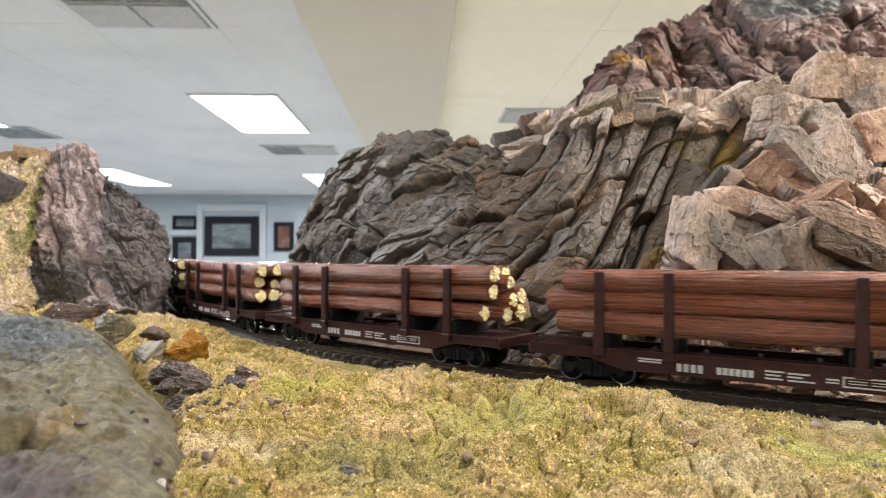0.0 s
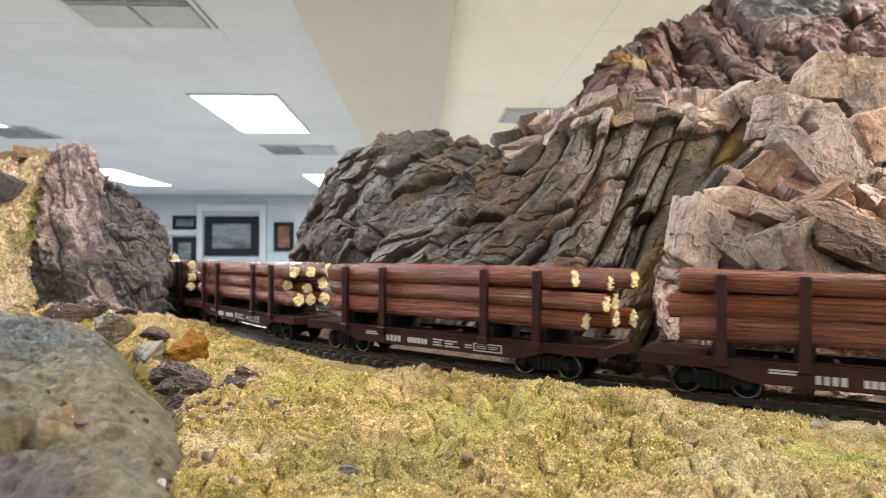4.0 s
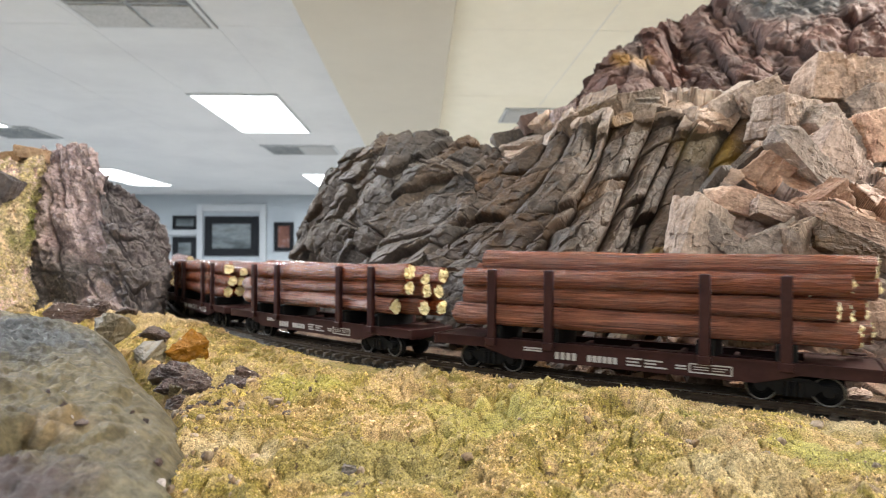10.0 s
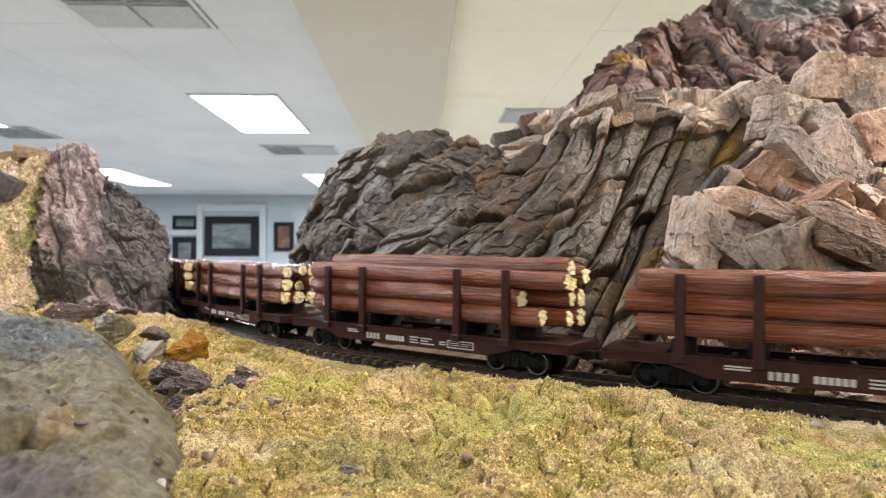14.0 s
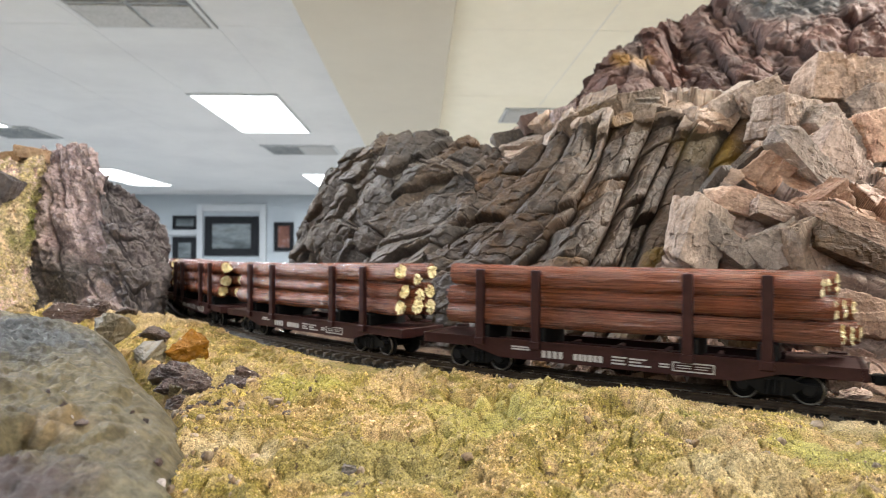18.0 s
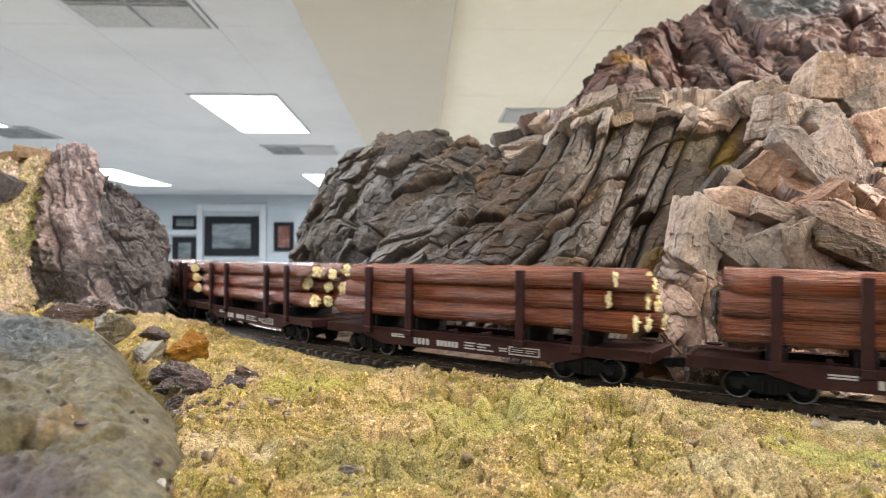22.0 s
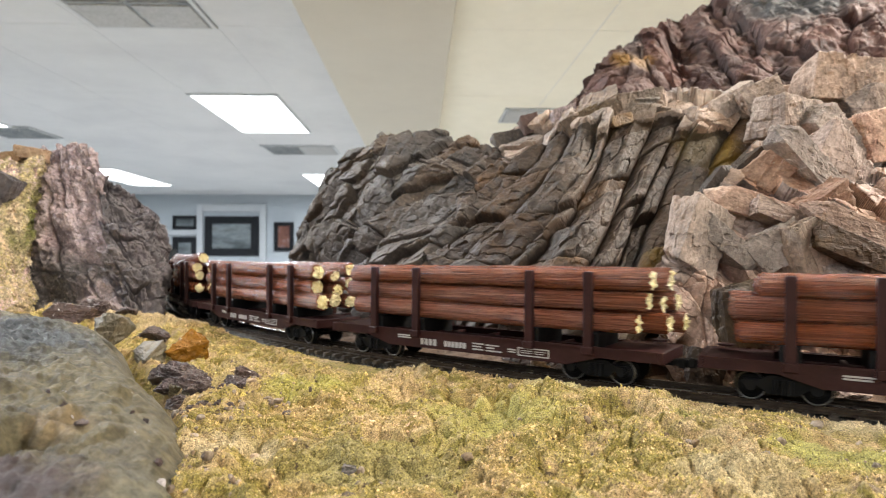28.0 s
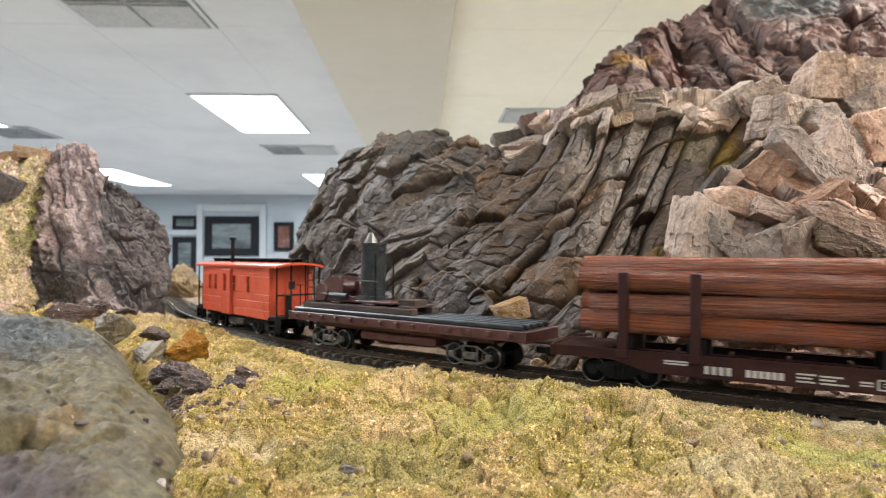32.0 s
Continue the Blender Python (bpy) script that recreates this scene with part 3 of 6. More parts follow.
def block_relief(ra, rb, cell, amp, seed, crack, rounding, tilt, slab):
    """Large slabs and stones: flat faces, each tilted its own way, with open joints between."""
    z0 = (ra * 0).astype(np.int64)
    h1, h2, hid, hx, hy = cells(ra + 0.3, rb + 0.2, cell[0] * 2.9, cell[1] * 1.7, seed + 90)
    d = amp * slab * (hashed(hid, z0, z0 + 3, seed) - 0.5 + 1.5 * (hashed(hid, z0 + 1, z0, seed) - 0.5) * hx + 1.5 * (hashed(hid, z0 + 2, z0, seed) - 0.5) * hy)
    d -= crack * amp * 0.5 * np.exp(-np.clip(h2 - h1, 0, 1) / 0.022)
    f1, f2, ident, dx, dy = cells(ra, rb, cell[0], cell[1], seed)
    tx, ty = hashed(ident, z0 + 1, z0, seed) - 0.5, hashed(ident, z0 + 2, z0, seed) - 0.5
    d += amp * (hashed(ident, z0, z0 + 3, seed) * 0.9 - 0.45 + tilt * tx * dx + 0.65 * tilt * ty * dy)
    d -= amp * rounding * np.clip(np.abs(dx) - 0.26, 0, 1) * 1.6
    patchy = np.clip(0.55 + 0.9 * fbm(np.stack([ra, rb, ra * 0], -1) * 22, 2, seed + 21), 0.1, 1.2)
    d -= crack * amp * 0.75 * np.exp(-np.clip(f2 - f1, 0, 1) / 0.022) * patchy
    return d, ident


def split_line(A, seed, row):
    """Uneven stretches along a line: the stretch's number, the place in it from -1 to 1, and its length."""
    def bound(k):
        return k + 0.42 * (2 * hashed(k, row, row * 0 + 7, seed) - 1)
    k = np.floor(A).astype(np.int64)
    k = np.where(A < bound(k), k - 1, k)
    k = np.where(A >= bound(k + 1), k + 1, k)
    lo, hi = bound(k), bound(k + 1)
    return k, 2 * (A - lo) / (hi - lo) - 1, hi - lo


def column_relief(ra, rb, cell, amp, seed, crack, rounding, tilt, slab):
    """Long angular columns side by side, each broken across into uneven lengths that stand in or out."""
    z0 = (ra * 0).astype(np.int64)
    k, u, wide = split_line(ra / cell[0], seed, z0)
    long = 0.65 + 0.9 * hashed(k, z0, z0 + 2, seed)
    S = rb / (cell[1] * long) + 9 * hashed(k, z0, z0 + 1, seed) + 0.10 * (hashed(k, z0, z0 + 5, seed) - 0.5) * u
    j, v, tall = split_line(S, seed + 3, k)
    ident = (k + 500) * 1000 + (j + 200)

    def rnd(n):
        return hashed(k, j, z0 + n, seed + 11)
    ridge = 1.2 * (hashed(k, z0, z0 + 4, seed) - 0.5) + 0.3 * (rnd(1) - 0.5)
    left, right = 0.25 + 0.9 * hashed(k, z0, z0 + 6, seed), 0.25 + 0.9 * hashed(k, z0, z0 + 9, seed)
    d = amp * slab * (hashed(k, z0, z0 + 3, seed) - 0.5) + amp * 0.9 * (rnd(2) - 0.5) - amp * 0.9 * (rnd(3) > 0.86)
    d += amp * (0.25 * tilt * (rnd(4) - 0.5) * u + 0.15 * tilt * (rnd(5) - 0.5) * v)
    d -= amp * wide * np.where(u < ridge, (ridge - u) * left, (u - ridge) * right) * 0.55
    d -= amp * rounding * (np.abs(u) ** 6 + 0.7 * np.abs(v) ** 14)
    gap = np.minimum((1 - np.abs(u)) * wide * cell[0], (1 - np.abs(v)) * tall * cell[1] * long * 0.8 + 0.0009 * rnd(8))
    d -= crack * amp * 0.8 * np.exp(-gap / 0.0009) * (0.35 + 0.9 * rnd(6))
    # flutes and splits along the columns
    f, fu, fw = split_line(ra / cell[0] * 3.1 + 0.35 * rnd(7), seed + 21, k)
    d += amp * 0.08 * ((hashed(f, k, j, seed + 5) - 0.5) + (hashed(f, k, j, seed + 6) - 0.5) * fu)
    return d, ident


# ---- rock masses ----
def smoothstep(e0, e1, x):
    t = np.clip((x - e0) / (e1 - e0), 0, 1)
    return t * t * (3 - 2 * t)


def rock_mass(name, base, crest, back, nu, nv, bulge, cell, lean, amp, materials, label, category="rock", seed=1, pieces=200, piece="stone", rough=0.004, sub=0.35, crack=1.0, facet=0.2, rounding=0.55, slab=1.25, warp=0.5, tilt=2.0, dents=(), columns=None, cap=None, fine=0.7, broken=0.0):
    """A rock face between a foot line and a crest line, with a back slope, broken into stones by cracks.
    cell: size of a stone across and along; lean: degrees by which the stones lean; amp: their relief.
    materials: a list of (limit along the face 0..1, material).
    columns: leans in degrees at even steps along the face, for stones that stand in long broken columns;
    cap: (from, to, height share, material), a crest of weathered blocks on top of the columns;
    broken: the share of the face up to which the columns are shattered into wedges."""
    B, C, K = smooth_line(base, nu), smooth_line(crest, nu), smooth_line(back, nu)
    nb = nv // 4
    v = np.linspace(0, 1, nv)[:, None, None]
    F = B[None] * (1 - v) + C[None] * v
    vv = np.linspace(0, 1, nb + 1)[1:, None, None]
    G = C[None] * (1 - vv) + K[None] * vv
    P = np.concatenate([F, G], 0)
    t = np.concatenate([np.linspace(0, 1, nv), np.linspace(1, 0, nb + 1)[1:]])
    du = np.gradient(P, axis=1)
    dv = np.gradient(P, axis=0)
    Nn = np.cross(du, dv)
    Nn /= np.linalg.norm(Nn, axis=2, keepdims=True) + 1e-12
    if Nn[nv // 2, nu // 2, 1] > 0:
        Nn = -Nn
    # soften the fold at the crest
    for _ in range(14):
        Nn[1:-1] = (Nn[:-2] + Nn[1:-1] + Nn[2:]) / 3
    Nn /= np.linalg.norm(Nn, axis=2, keepdims=True) + 1e-12
    P = P + Nn * (bulge * np.sin(np.pi * np.clip(t, 0, 1)) ** 0.8)[:, None, None]
    a = np.cumsum(np.linalg.norm(np.diff(P[nv // 2], axis=0, prepend=P[nv // 2][:1]), axis=1))[None, :] + np.zeros(P.shape[:2])
    b = np.cumsum(np.linalg.norm(np.diff(P, axis=0, prepend=P[:1]), axis=2), axis=0)
    ca, sa = math.cos(radians(lean)), math.sin(radians(lean))
    w, w2 = fbm(P * 9, 2, seed) * cell[0] * warp + fbm(P * 90, 2, seed + 4) * 0.0009, fbm(P * 9 + 40, 2, seed + 9) * cell[0] * warp
    ra, rb = (a * ca - b * sa) + w, (a * sa + b * ca) + w2
    z0 = (a * 0).astype(np.int64)
    share = np.arange(nu)[None, :] / (nu - 1) + np.zeros(P.shape[:2])
    if columns:
        slope = np.tan(np.radians(np.interp(share, np.linspace(0, 1, len(columns)), columns)))
        ra, rb = a - b * slope + w, b * np.sqrt(1 + slope ** 2) + w2
        d, ident = column_relief(ra, rb, cell, amp, seed, crack, rounding, tilt, slab)
        if broken:
            wild = 1.0 * (share + 0.10 * fbm(P * 14, 2, seed + 44) < broken)
            for _ in range(3):
                wild[:, 1:-1] = (wild[:, :-2] + wild[:, 1:-1] + wild[:, 2:]) / 3
            w3 = fbm(P * 26, 2, seed + 45) * cell[0] * 0.35
            db, idb = block_relief(ra * 0.8 + w + w3, rb + w2, (cell[0] * 0.66, cell[1] * 1.75), amp * 1.0, seed + 13, crack * 0.9, 0.1, 2.8, 1.5)
            d = d * (1 - wild) + db * wild
            ident = np.where(wild > 0.5, idb * 7 + 5, ident)
        if cap:
            c0, c1, limit, _ = cap
            low = limit + 0.10 * (hashed(ident // 1000, z0, z0 + 8, seed) - 0.5) + 0.03 * fbm(P * 40, 3, seed + 77)
            on_cap = smoothstep(0, 0.02, t[:, None] * (np.arange(len(t)) < nv)[:, None] + 1.2 * (np.arange(len(t)) >= nv)[:, None] - low) * smoothstep(c0, c0 + 0.03, share) * smoothstep(c1 + 0.03, c1, share)
            dc, idc = block_relief(a * 0.94 - b * 0.34 + w, a * 0.34 + b * 0.94 + w2, (cell[0] * 1.1, cell[0] * 0.8), amp * 1.15, seed + 33, crack * 0.9, 0.1, 2.8, 0.6)
            d = d * (1 - on_cap) + (dc + amp * 0.5) * on_cap
            ident = np.where(on_cap > 0.5, idc * 7 + 3, ident)
    else:
        d, ident = block_relief(ra, rb, cell, amp, seed, crack, rounding, tilt, slab)
    g1, g2, gid, gx, gy = cells(ra + w * 0.3 + 3.1, rb + 1.7, cell[0] * sub, cell[0] * sub * 1.4, seed + 50)
    d += amp * facet * (hashed(gid, z0, z0 + 4, seed) - 0.5 + 2.2 * (hashed(gid, z0 + 5, z0, seed) - 0.5) * gx + 1.4 * (hashed(gid, z0 + 6, z0, seed) - 0.5) * gy)
    d -= amp * 0.05 * np.exp(-np.clip(g2 - g1, 0, 1) / 0.05)
    k1, k2, kid, kx, ky = cells(ra + 5.1, rb + 2.7, cell[0] * sub * 0.36, cell[0] * sub * 0.5, seed + 57)
    d += amp * facet * 0.24 * (hashed(kid, z0, z0 + 4, seed) - 0.5 + 2.2 * (hashed(kid, z0 + 5, z0, seed) - 0.5) * kx)
    d += rough * 0.5 * fbm(P * 60, 3, seed + 30, 0.5)
    d += rough * fine * 0.25 * np.abs(fbm(P * 230, 2, seed + 37, 0.6))
    for du_, dv_, ru, rv, deep in dents:
        d -= deep * np.exp(-((np.arange(nu)[None, :] / (nu - 1) - du_) / ru) ** 2 - ((t[:, None] - dv_) / rv) ** 2)
    fade = np.clip(np.minimum(np.arange(nu), np.arange(nu)[::-1]) / 6.0, 0, 1)[None, :]
    P = P + Nn * (d * fade)[..., None]
    # ragged crest
    nvt = P.shape[0]
    idx = np.arange(nvt * nu).reshape(nvt, nu)
    Q = np.stack([idx[:-1, :-1], idx[:-1, 1:], idx[1:, 1:], idx[1:, :-1]], -1).reshape(-1, 4)
    fid = ident[:-1, :-1].reshape(-1)
    fu = np.broadcast_to((np.arange(nu - 1) / (nu - 1))[None, :], (nvt - 1, nu - 1)).reshape(-1)
    fv = np.broadcast_to((np.arange(nvt - 1))[:, None], (nvt - 1, nu - 1)).reshape(-1)
    V = P.reshape(-1, 3)
    order, counts = np.unique(fid, return_counts=True)
    # stones on the front are parts of their own, the largest first
    sel = []
    srt = np.argsort(fid, kind="stable")
    starts = np.searchsorted(fid[srt], order)
    groups = {int(c): srt[s:s + n] for c, s, n in zip(order, starts, counts)}
    for c, faces in groups.items():
        if len(faces) > 25 and fv[faces].mean() < nv * 1.02:
            sel.append((len(faces), c))
    sel.sort(reverse=True)
    chosen = [c for _, c in sel[:pieces]]
    keep = np.ones(len(Q), bool)
    for c in chosen:
        keep[groups[c]] = False
    wob = {c: 0.05 * (2 * random.random() - 1) for c in groups}

    def mat_at(u):
        for lim, m in materials:
            if u < lim:
                return m
        return materials[-1][1]

    def sub_mesh(nm, faces):
        q = Q[faces]
        vs, inv = np.unique(q, return_inverse=True)
        return array_mesh(nm, V[vs], inv.reshape(-1, 4))

    body = part(name, sub_mesh(name, np.where(keep)[0]), materials[0][1])
    fm = [m for _, m in materials]
    for m in fm[1:]:
        body.data.materials.append(m)
    if len(fm) > 1:
        lims = np.array([l for l, _ in materials])
        body.data.polygons.foreach_set("material_index", np.minimum(np.searchsorted(lims, fu[keep] + np.array([wob[int(c)] for c in fid[keep]])), len(fm) - 1).astype(np.int32))
    if cap:
        body.data.materials.append(cap[3])
        kinds = np.zeros(keep.sum(), np.int32)
        body.data.polygons.foreach_get("material_index", kinds)
        kinds[(on_cap[:-1, :-1].reshape(-1) > 0.5)[keep]] = len(fm)
        body.data.polygons.foreach_set("material_index", kinds)
    tagged(body, label, category)
    for c in chosen:
        topped = cap and (on_cap[:-1, :-1].reshape(-1)[groups[c]] > 0.5).mean() > 0.5
        part(piece, sub_mesh(piece, groups[c]), cap[3] if topped else mat_at(fu[groups[c]].mean() + wob[c]), body)
    return body


def at(px, py, d):
    """Direction-and-depth point: sideways and upward shares of the depth d."""
    return ((px - 784) / 1080 * d, d, ZC + (455 - py) / 1080 * d)


# stones: a few shapes, shared by many pieces
def stone_mesh(seed, sx=1.0, sy=1.0, sz=1.0, pts=12, cuts=4, grit=0.05, fine=0.11):
    rng = random.Random(seed)
    bm = bmesh.new()
    for _ in range(pts):
        v = Vector((rng.gauss(0, 1), rng.gauss(0, 1), rng.gauss(0, 1))).normalized() * rng.uniform(0.75, 1.0)
        bm.verts.new((v.x * sx, v.y * sy, v.z * sz))
    r = bmesh.ops.convex_hull(bm, input=bm.verts)
    bmesh.ops.delete(bm, geom=list({g for g in r["geom_interior"] + r["geom_unused"] if isinstance(g, bmesh.types.BMVert)}), context="VERTS")
    bmesh.ops.bevel(bm, geom=bm.edges[:], offset=0.018, segments=1, affect="EDGES")
    bmesh.ops.triangulate(bm, faces=bm.faces[:])
    for _ in range(cuts):
        long = [e for e in bm.edges if e.calc_length() > fine]
        if not long:
            break
        bmesh.ops.subdivide_edges(bm, edges=long, cuts=1)
        bmesh.ops.triangulate(bm, faces=bm.faces[:])
    for v in bm.verts:
        p = v.co * 2.6 + Vector((seed * 3.1, 0, 0))
        q = Vector((p.x * 1.4, p.y * 1.4, p.z * 3.6))
        v.co += v.co.normalized() * (grit * (noise.fractal(p * 1.6, 0.7, 2.0, 4) * 0.7 + 0.9 * (noise.cell(q) - 0.5) * 0.7 + 0.5 * noise.noise(q * 2.3)))
    me = bpy.data.meshes.new("stone")
    bm.to_mesh(me)
    bm.free()
    return me


def stone(name, mesh, material, place, size, turn, label, group="", parent=None):
    me = mesh.copy()
    me.materials.clear()
    me.materials.append(material)
    ob = new(name, me)
    ob.matrix_world = Matrix.LocRotScale(place, Euler([radians(a) for a in turn]), size)
    if parent is not None:
        ob.parent = parent
    elif label:
        tagged(ob, label, "stone", group)
    return ob


STONES = [stone_mesh(k + 3, pts=13 + 2 * k, cuts=5, grit=0.10, fine=0.10) for k in range(7)]

# the long dark cliff behind the track, from its far end to beyond the view
CLIFF_FOOT = [at(512, 520, 0.66), at(566, 545, 0.52), at(650, 585, 0.415), at(800, 615, 0.355), at(1000, 652, 0.305), at(1150, 665, 0.285), at(1300, 640, 0.33), at(1450, 620, 0.36), at(1800, 600, 0.38)]
CLIFF_CREST = [at(536, 410, 0.70), at(612, 292, 0.62), at(676, 242, 0.57), at(780, 236, 0.53), at(870, 256, 0.49), at(960, 216, 0.47), at(1110, 178, 0.45), at(1330, 165, 0.45), at(1800, 150, 0.46)]
CLIFF_BACK = [at(540, 500, 0.80), at(640, 470, 0.86), at(700, 470, 0.86), at(800, 470, 0.86), at(900, 440, 0.84), at(1000, 430, 0.82), at(1150, 400, 0.80), at(1500, 380, 0.78)]
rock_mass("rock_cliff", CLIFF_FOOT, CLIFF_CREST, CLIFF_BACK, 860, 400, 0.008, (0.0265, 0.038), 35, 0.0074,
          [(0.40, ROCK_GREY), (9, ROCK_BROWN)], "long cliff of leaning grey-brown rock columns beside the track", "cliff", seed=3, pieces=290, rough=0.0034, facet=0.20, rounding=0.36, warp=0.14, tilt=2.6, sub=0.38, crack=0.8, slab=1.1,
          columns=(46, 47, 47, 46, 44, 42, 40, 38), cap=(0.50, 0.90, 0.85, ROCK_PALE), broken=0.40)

# tan outcrop in front of it, beside the near end of the track
TAN_FOOT = [at(1140, 672, 0.290), at(1180, 680, 0.277), at(1240, 690, 0.268), at(1330, 702, 0.258), at(1450, 716, 0.247), at(1600, 735, 0.234), at(1900, 760, 0.215)]
TAN_CREST = [at(1160, 600, 0.305), at(1186, 440, 0.306), at(1220, 376, 0.314), at(1345, 272, 0.345), at(1440, 266, 0.350), at(1540, 330, 0.335), at(1900, 300, 0.330)]
TAN_BACK = [at(1180, 640, 0.40), at(1200, 560, 0.42), at(1260, 480, 0.44), at(1360, 420, 0.45), at(1450, 420, 0.45), at(1600, 420, 0.45), at(1900, 420, 0.45)]
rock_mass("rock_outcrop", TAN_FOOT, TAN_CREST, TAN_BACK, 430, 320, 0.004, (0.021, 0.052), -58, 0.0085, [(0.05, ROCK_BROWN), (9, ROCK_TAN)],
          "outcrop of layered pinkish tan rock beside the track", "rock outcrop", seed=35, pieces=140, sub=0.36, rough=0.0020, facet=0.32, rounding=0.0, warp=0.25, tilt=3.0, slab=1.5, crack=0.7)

# the red mountain behind it
MT_FOOT = [at(960, 330, 0.60), at(1060, 300, 0.60), at(1200, 280, 0.59), at(1400, 280, 0.58), at(1650, 280, 0.56), at(2000, 280, 0.54)]
MT_CREST = [at(1000, 190, 0.66), at(1083, 98, 0.72), at(1176, 40, 0.78), at(1278, -12, 0.82), at(1480, -60, 0.84), at(2000, -120, 0.84)]
MT_BACK = [at(1000, 400, 1.02), at(1050, 400, 1.04), at(1150, 400, 1.05), at(1300, 400, 1.06), at(1450, 400, 1.06), at(1800, 400, 1.06)]
rock_mass("rock_mountain", MT_FOOT, MT_CREST, MT_BACK, 620, 340, 0.02, (0.050, 0.095), -6, 0.013, [(9, ROCK_RED)], "dark red-brown rock mountain behind the cliff", "mountain", seed=11, pieces=90, fine=0.0, rough=0.011, facet=0.25, rounding=0.1, slab=1.1, warp=0.5, tilt=2.2, crack=0.5,
          dents=((0.45, 0.70, 0.05, 0.25, 0.035),))

# the left hill
HILL_FOOT = [at(48, 560, 0.475), at(95, 566, 0.475), at(150, 572, 0.47), at(200, 576, 0.46), at(245, 578, 0.455), at(274, 570, 0.475), at(255, 556, 0.55), at(235, 543, 0.66)]
HILL_CREST = [at(60, 286, 0.58), at(88, 258, 0.56), at(122, 258, 0.56), at(164, 268, 0.56), at(184, 318, 0.545), at(250, 352, 0.54), at(290, 400, 0.54), at(262, 440, 0.62)]
HILL_BACK = [at(50, 540, 0.76), at(70, 540, 0.76), at(100, 540, 0.76), at(130, 540, 0.75), at(160, 540, 0.74), at(190, 540, 0.73), at(220, 540, 0.72), at(235, 535, 0.72)]
rock_mass("rock_hill", HILL_FOOT, HILL_CREST, HILL_BACK, 360, 300, 0.006, (0.019, 0.034), -24, 0.0044, [(0.50, ROCK_LEFT), (9, ROCK_LOBE_SHADE)], "craggy mauve-grey rock hill beside the track's curve", "rock hill", seed=27, pieces=90, rough=0.0125, facet=0.5, rounding=0.3, crack=0.35, tilt=2.4, columns=(-4, -10, -18, -24, -22, -16))

# the mossy flank of the hill
FLANK_FOOT = [at(-230, 640, 0.335), at(-150, 640, 0.335), at(-70, 632, 0.345), at(-10, 610, 0.37), at(30, 580, 0.42), at(56, 562, 0.475)]
FLANK_CREST = [at(-230, 330, 0.55), at(-150, 325, 0.55), at(-70, 310, 0.54), at(0, 290, 0.53), at(50, 282, 0.53), at(86, 300, 0.545)]
FLANK_BACK = [at(-230, 520, 0.72), at(-150, 520, 0.72), at(-70, 520, 0.72), at(0, 520, 0.70), at(50, 520, 0.68), at(90, 520, 0.62)]
rock_mass("moss_slope", FLANK_FOOT, FLANK_CREST, FLANK_BACK, 330, 260, -0.006, (0.028, 0.02), -30, 0.0042, [(9, MOSS_PALE)], "slope of dry yellow-green moss on the hill's flank", "moss slope", seed=41, pieces=70, piece="moss_patch", rough=0.010, crack=0.5)



# angular shards of rock, lodged in the rock masses
def shard_mesh(seed, flat=0.9, long=1.0):
    """A block with flat broken faces and chipped edges."""
    rng = random.Random(seed)
    bm = bmesh.new()
    for sx in (-1, 1):
        for sy in (-1, 1):
            for sz in (-1, 1):
                bm.verts.new((long * sx * rng.uniform(0.62, 1.0), sy * rng.uniform(0.7, 1.0), sz * rng.uniform(0.6, 1.0) * flat))
    for sx in (-1, 1):
        bm.verts.new((long * sx * rng.uniform(0.8, 1.15), rng.uniform(-0.6, 0.2), rng.uniform(-0.3, 0.3)))
    r = bmesh.ops.convex_hull(bm, input=bm.verts)
    bmesh.ops.delete(bm, geom=list({g for g in r["geom_interior"] + r["geom_unused"] if isinstance(g, bmesh.types.BMVert)}), context="VERTS")
    bmesh.ops.bevel(bm, geom=bm.edges[:], offset=0.02, segments=1, affect="EDGES")
    bmesh.ops.triangulate(bm, faces=bm.faces[:])
    for _ in range(6):
        wide = [e for e in bm.edges if e.calc_length() > 0.085 * long ** 0.5]
        if not wide:
            break
        bmesh.ops.subdivide_edges(bm, edges=wide, cuts=1)
        bmesh.ops.triangulate(bm, faces=bm.faces[:])
    for v in bm.verts:
        p = v.co * 2.0 + Vector((seed * 3.1, 0, 0))
        chip = 0.055 * (noise.cell(Vector((p.x * 1.5 + 0.6 * p.z, p.y * 1.6, p.z * 1.5 - 0.6 * p.x))) - 0.5) + 0.035 * noise.fractal(p * 1.8, 0.7, 2.0, 4)
        v.co += v.co.normalized() * chip
        v.co.x /= long
    me = bpy.data.meshes.new("shard")
    bm.to_mesh(me)
    bm.free()
    return me


SHARDS = [shard_mesh(k + 60) for k in range(9)]
LONG_SHARDS = [shard_mesh(k + 60, long=2.8) for k in range(9)]


def block(k, material, place, half, turn, label="angular broken block of rock lodged in the cliff"):
    return stone("rock_block", (LONG_SHARDS if half[0] > 1.7 * half[2] else SHARDS)[k], material, at(*place), half, turn, label, "broken rock blocks")


# on the crest
block(0, ROCK_PALE, (1393, 210, 0.395), (0.020, 0.016, 0.019), (5, 4, 20))
block(1, ROCK_PALE, (1470, 244, 0.385), (0.025, 0.014, 0.013), (0, 46, 10))
block(5, ROCK_PALE, (1500, 152, 0.43), (0.042, 0.022, 0.020), (0, 8, 0))
block(2, ROCK_PALE, (1556, 196, 0.425), (0.030, 0.020, 0.014), (0, 10, 10))
block(3, ROCK_TAN, (1566, 236, 0.385), (0.025, 0.016, 0.019), (0, -14, 0))
